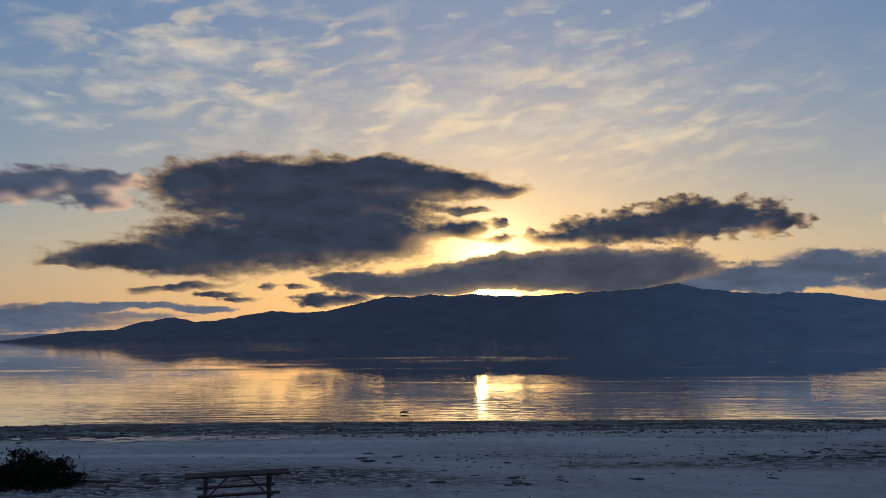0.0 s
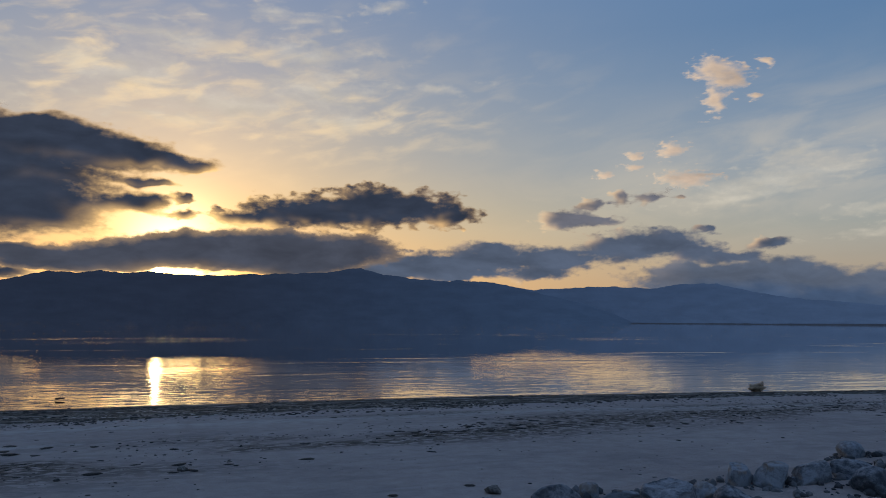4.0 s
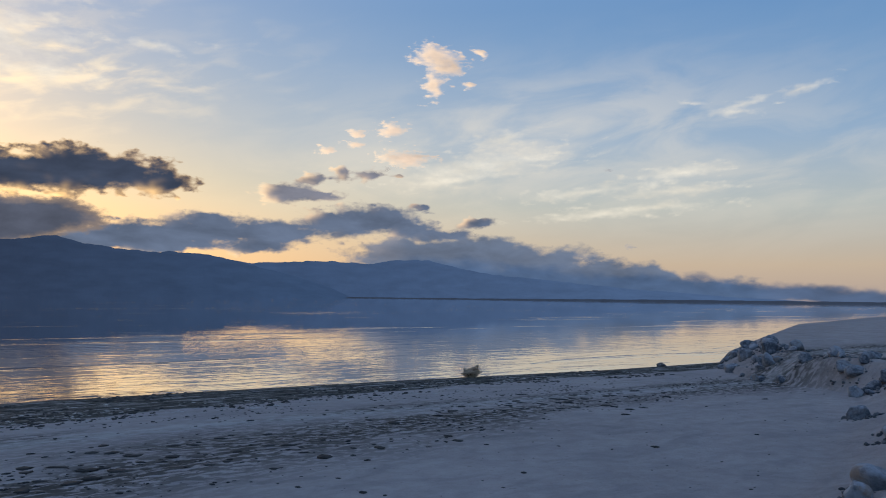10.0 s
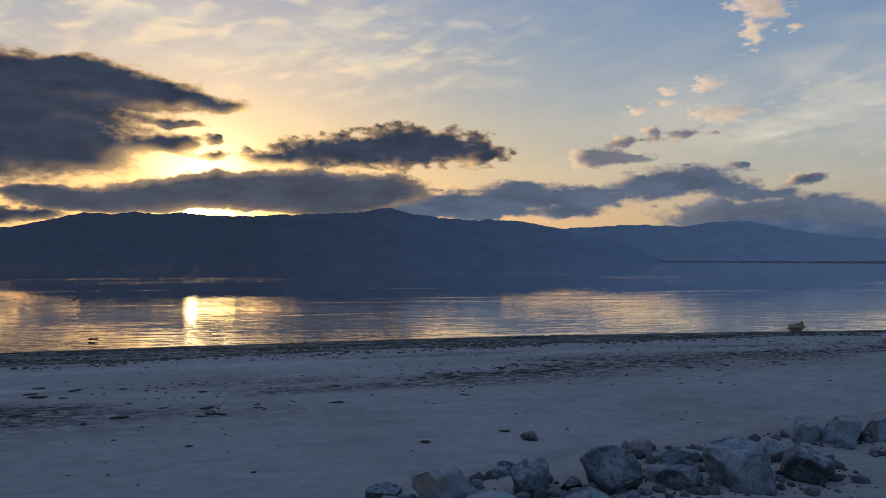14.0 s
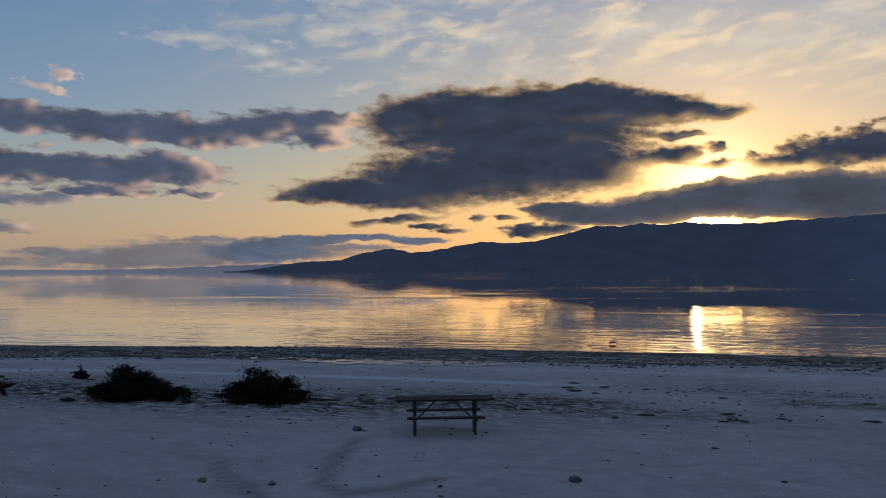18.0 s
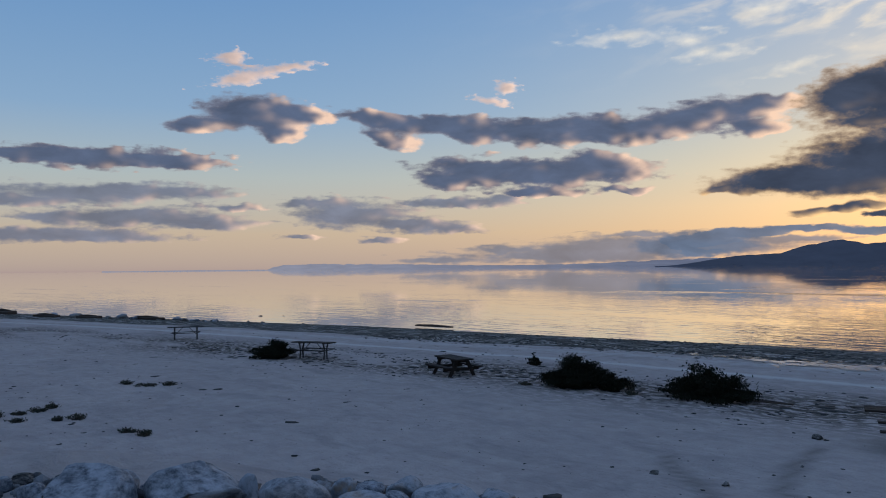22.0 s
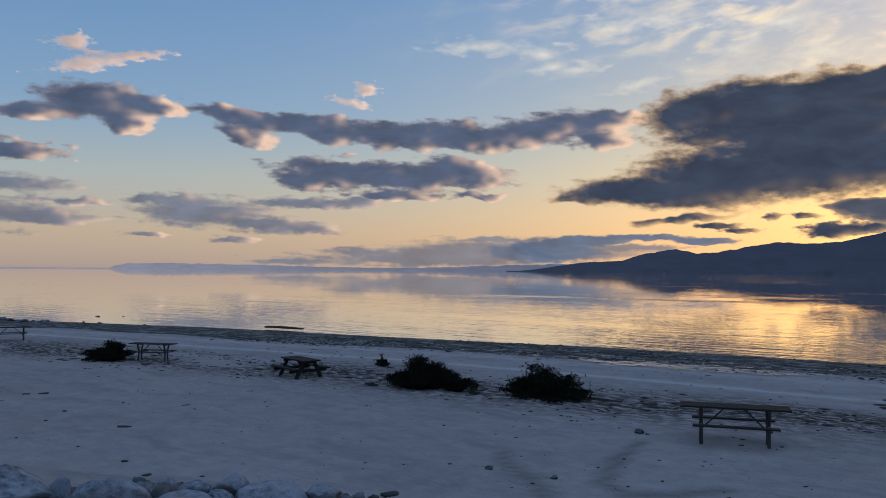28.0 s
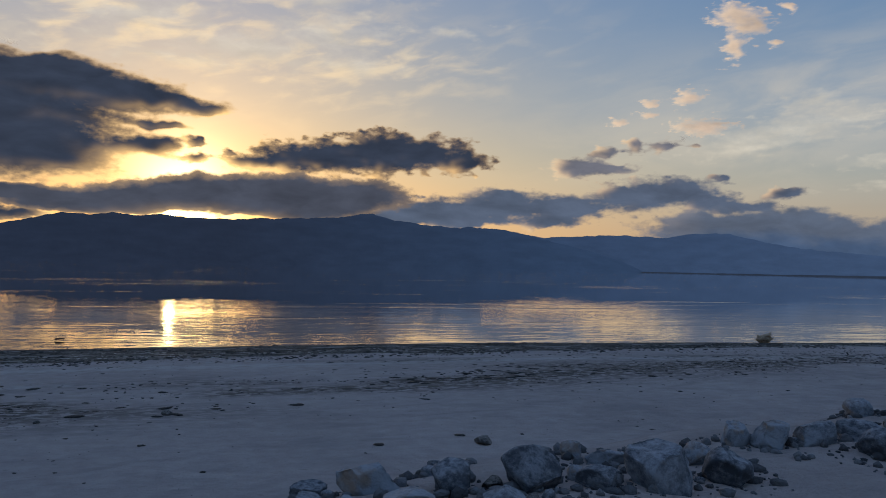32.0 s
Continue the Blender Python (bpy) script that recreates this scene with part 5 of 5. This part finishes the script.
rng = random.Random(79)
count = 0
while count < 55:      # the heap of blocks at the end of the point
    x, y = rng.uniform(34, 52), rng.uniform(18, 36)
    inside = inside_toe(x, y)
    s = 0.35 + 0.5 * rng.random() ** 1.6
    if not -0.1 < inside < 2.6 or any(math.hypot(x - a, y - b) < 0.6 * (r + s * 0.5) for a, b, r in placed):
        continue
    boulder(x, y, s, s * rng.uniform(0.45, 0.7), 1500 + count, "grey-brown block heaped at the end of the point", rng.random() < 0.1)
    count += 1

rng = random.Random(80)
count = 0
while count < 55:      # fist- and head-sized stones among the boulders
    a, b, r = placed[rng.randrange(71)]
    turn, s = rng.uniform(0, 2 * math.pi), rng.uniform(0.09, 0.22)
    x, y = a + (r + s * 0.6) * math.cos(turn), b + (r + s * 0.6) * math.sin(turn)
    if any(math.hypot(x - p, y - q) < 0.8 * (w + s * 0.5) for p, q, w in placed):
        continue
    boulder(x, y, s, s * rng.uniform(0.4, 0.8), 1600 + count, "small grey stone wedged among larger boulders", rng.random() < 0.25)
    count += 1

# rubble between the boulders, clods of crust along the drift lines


def rubble(name, spots, mat, label, seed, category, flat=0.6):
    """Many small broken stones in one mesh."""
    bm = bmesh.new()
    bmesh.ops.create_icosphere(bm, subdivisions=1, radius=1.0)
    base = np.array([v.co[:] for v in bm.verts])
    tri = np.array([[v.index for v in f.verts] for f in bm.faces])
    bm.free()
    r = np.random.RandomState(seed)
    verts, faces = [], []
    for k, (x, y, s) in enumerate(spots):
        shape = base * r.uniform(0.62, 1.15, (len(base), 1)) * np.array([r.uniform(0.7, 1.3), r.uniform(0.6, 1.0), flat * r.uniform(0.6, 1.2)]) * s * 0.5
        a = r.uniform(0, 6.28)
        c, sn = math.cos(a), math.sin(a)
        shape = shape @ np.array([[c, sn, 0], [-sn, c, 0], [0, 0, 1]])
        verts.append(shape + np.array([x, y, 0]))
        faces.append(tri + k * len(base))
    verts, spots = np.concatenate(verts), np.array(spots)
    lift = ground_z(spots[:, 0], spots[:, 1]) + 0.12 * spots[:, 2] * flat
    verts[:, 2] += np.repeat(lift, len(base))
    return tagged(new(name, sheet_mesh(name, verts, np.concatenate(faces), mat, True)), label, category, kind="stuff")


rng = random.Random(5)
spots, stones = [], np.array(placed)
while len(spots) < 8500:
    u = rng.random()
    x, y = (rng.uniform(-28, -3), rng.uniform(-5, 9)) if u < 0.45 else (rng.uniform(-1.5, 32), rng.uniform(4, 20)) if u < 0.87 else (rng.uniform(32, 54), rng.uniform(17, 37))
    inside = inside_toe(x, y)
    if not -0.1 < inside < 7.5 or math.hypot(x, y) < 4.5:
        continue
    close = float((np.hypot(x - stones[:, 0], y - stones[:, 1]) - stones[:, 2]).min())
    if close > 0.4 or (close > 0.12 and float(value_noise(x * 1.3, y * 1.3, 57)) < 0.5):
        continue
    spots.append((x, y, 0.03 + 0.17 * rng.random() ** 2.6))
rubble("rubble", spots, SCREE, "small broken pale stones between the boulders", 6, "rubble", 0.75)

spots = []
while len(spots) < 5000:
    x, y = (rng.uniform(-34, 40), rng.uniform(5, 34)) if rng.random() < 0.9 else (rng.uniform(-45, -14), rng.uniform(1, 20))
    off = float(np.interp(x, SHORE_X, SHORE_Y)) - y
    toe = float(np.interp(x, TOE_X, TOE_Y))
    line = float(np.interp(x, [-30, -8, 10, 30], [17.5, 18.5, 15.0, 11.0]))
    keep = 0.02 + 0.9 * math.exp(-((off - line) / 1.9) ** 2) + 0.5 * math.exp(-((off - 8) / 1.6) ** 2)
    keep *= 0.12 + 2.2 * max(0.0, float(value_noise(x * 0.45, y * 1.1, 91)) - 0.42)
    if y < toe + 0.6 or rng.random() > keep:
        continue
    spots.append((x, y, 0.03 + 0.14 * rng.random() ** 2.6))
rubble("clods", spots, CLOD, "dark clods of dried crust and debris on the sand", 8, "debris", 0.26)

rng = random.Random(63)
spots = []
while len(spots) < 620:
    x, y = rng.uniform(-34, 40), rng.uniform(4, 32)
    off = float(np.interp(x, SHORE_X, SHORE_Y)) - y
    line = float(np.interp(x, [-30, -8, 10, 30], [17.5, 18.5, 15.0, 11.0]))
    keep = 0.035 + math.exp(-((off - line) / 1.7) ** 2)
    keep *= 0.1 + 2.4 * max(0.0, float(value_noise(x * 0.35, y * 0.9, 92)) - 0.4)
    if inside_toe(x, y) > -0.4 or off < 9 or rng.random() > keep:
        continue
    spots.append((x, y, 0.12 + 0.38 * rng.random() ** 2.2))
rubble("crust_plates", spots, CLOD, "flat dark plates of broken crust along the drift line", 10, "debris", 0.08)

rng = random.Random(52)
spots = []
while len(spots) < 1300:
    x, y = rng.uniform(-48, 30), rng.uniform(-4, 26)
    toe = -inside_toe(x, y)
    if toe < 0.05 or float(np.interp(x, SHORE_X, SHORE_Y)) - y < 9 or rng.random() > 0.1 + 0.9 * math.exp(-toe / 2.2) * (x < 0) + 0.25 * (float(value_noise(x * 0.35, y * 0.6, 17)) > 0.6):
        continue
    spots.append((x, y, 0.02 + 0.07 * rng.random() ** 3))
rubble("grit", spots, CLOD, "dark grit and crumbs scattered over the sand", 9, "debris", 0.35)

rng = random.Random(64)
for name, mat, label, total, seed in (("mud_lumps", CLOD, "dark lumps of wet mud along the water's edge", 3600, 11), ("salt_flakes", SALT, "pale salt flakes lying on the dark mud", 1500, 12)):
    spots = []
    while len(spots) < total:
        x = rng.uniform(-32, 40)
        reach = float(np.interp(x, [-14, 12, 34], [10.0, 7.8, 5.2]))
        off = reach * (rng.random() if mat is CLOD else 0.35 + 0.7 * rng.random())
        y = float(np.interp(x, SHORE_X, SHORE_Y)) - off
        if float(value_noise(x * 0.5, y * 1.2, 70 + seed)) < rng.uniform(0.3, 0.75) or inside_toe(x, y) > -0.3:
            continue
        spots.append((x, y, 0.06 + 0.22 * rng.random() ** 2.2))
    rubble(name, spots, mat, label, seed, "debris", 0.3 if mat is CLOD else 0.10)

# ---------------------------------------------------------------- driftwood, rocks at the water's edge


def beam(x, y, length, thick, turn, label, z=None):
    ob = new("driftwood")
    bm = bmesh.new()
    box(bm, -length / 2, length / 2, -thick, thick, -thick * 0.35, thick * 0.4, bevel=thick * 0.15)
    for v in bm.verts:
        v.co.z += 0.04 * noise.noise(v.co * 2.0)
    part("plank", bm, DRIFT, ob)
    bm = bmesh.new()
    rod(bm, [(-length * 0.45, thick * 0.2, thick * 0.3), (0, -thick * 0.3, thick * 0.6), (length * 0.35, thick * 0.1, thick * 0.4)], thick * 0.3, 7, 0.6)
    part("branch", bm, DRIFT, ob)
    ob.matrix_world = pose(x, y, (seat(x, y) if z is None else z) + 0.08, 0, 0, turn)
    return tagged(ob, label, "driftwood", "driftwood along the shore")


beam(-38.0, 33.2, 3.0, 0.13, 8, "long dark driftwood log at the waterline", LAKE + 0.04)
beam(-79.0, 18.5, 2.4, 0.5, 20, "dark driftwood pile at the waterline", LAKE + 0.1)
beam(-70.0, 19.5, 3.0, 0.3, 15, "pale driftwood plank at the shore")
beam(-66.0, 21.5, 2.4, 0.26, 22, "pale driftwood plank at the shore")
beam(-60.5, 24.0, 3.2, 0.3, 18, "pale driftwood plank at the shore")
beam(-4.1, 41.0, 0.42, 0.07, 0, "dark piece of driftwood in the shallows", LAKE)
beam(-9.0, 17.95, 1.1, 0.05, 10, "thin weathered stick lying beside a bush")
rng = random.Random(44)
for k in range(26):
    x = rng.uniform(-73, -50)
    y = float(np.interp(x, SHORE_X, SHORE_Y)) - rng.uniform(0.4, 2.6)
    s = 0.3 + 0.65 * rng.random() ** 2
    boulder(x, y, s, 0.38 * s, 1300 + k, "pale rubble block strewn along the shoreline", k % 4 == 0, "rubble blocks on the shore")
for k, (x, y, s) in enumerate([(-68.2, 21.0, 0.9), (-64.0, 22.3, 1.0), (-62.6, 23.6, 0.8), (-57.5, 25.6, 0.9), (-55.0, 26.6, 0.7), (-52.5, 28.1, 0.5), (-58.6, 32.5, 0.8), (-57.2, 33.8, 0.6),
                               (-72.0, 20.6, 0.7), (-50.2, 37.5, 0.5), (-47.5, 29.6, 0.4), (-40.0, 44.0, 0.4), (-36.0, 41.5, 0.3), (45.5, 35.4, 0.9)]):
    rng = random.Random(k)
    ob = new("boulder", rng.choice(DARK_BLOCKS))
    ob.matrix_world = pose(x, y, max(seat(x, y), LAKE - 0.1) + 0.05 * s, rng.uniform(-15, 15), rng.uniform(-15, 15), rng.uniform(0, 360)) @ Matrix.Diagonal((s * 0.6, s * 0.5, s * 0.32, 1))
    tagged(ob, "dark wet rock at the water's edge", "rock", "rocks along the waterline")

# puddles left on the mud: many small bright patches
rng = random.Random(12)
verts, faces = [], []
for k in range(240):
    x = rng.gauss(-10.8, 2.2)
    y = rng.gauss(27.4 + 0.1 * (x + 11), 0.8)
    a, b = rng.uniform(0.06, 0.30), rng.uniform(0.03, 0.08)
    level = float(ground_z(x, y)) + 0.05
    i = len(verts)
    verts.append((x, y, level))
    for q in range(14):
        w = 2 * math.pi * q / 14
        r = 0.45 + 1.1 * float(value_noise(math.cos(w) * 1.5 + k * 5, math.sin(w) * 1.5, k))
        verts.append((x + a * r * math.cos(w), y + b * r * math.sin(w), level))
        faces.append((i, i + 1 + q, i + 1 + (q + 1) % 14))
tagged(new("puddles", sheet_mesh("puddles", verts, faces, PUDDLE)), "thin bright puddles scattered on dark mud", "puddle", kind="stuff")

# ---------------------------------------------------------------- far scrub on the spit
rng = random.Random(31)
verts, faces = [], []
for k in range(4200):
    x, y = rng.uniform(-285, -205), 0.0
    u = rng.random()
    y = -90 + 95 * u
    if y > float(np.interp(x, SHORE_X, SHORE_Y)) - 9:
        continue
    for q in range(6):
        p = Vector((x + rng.gauss(0, 0.9), y + rng.gauss(0, 0.9), seat(x, y) + abs(rng.gauss(0.6, 0.45))))
        d = Vector([rng.gauss(0, 1) for _ in range(3)]).normalized()
        w = d.orthogonal().normalized()
        i = len(verts)
        verts += [tuple(p - d * 0.5), tuple(p + w * 0.3), tuple(p + d * 0.5), tuple(p - w * 0.3)]
        faces.append((i, i + 1, i + 2, i + 3))
tagged(new("scrub", sheet_mesh("scrub", verts, faces, LEAF_RUST, False)), "band of rusty brown scrub on the far spit", "scrub", kind="stuff")
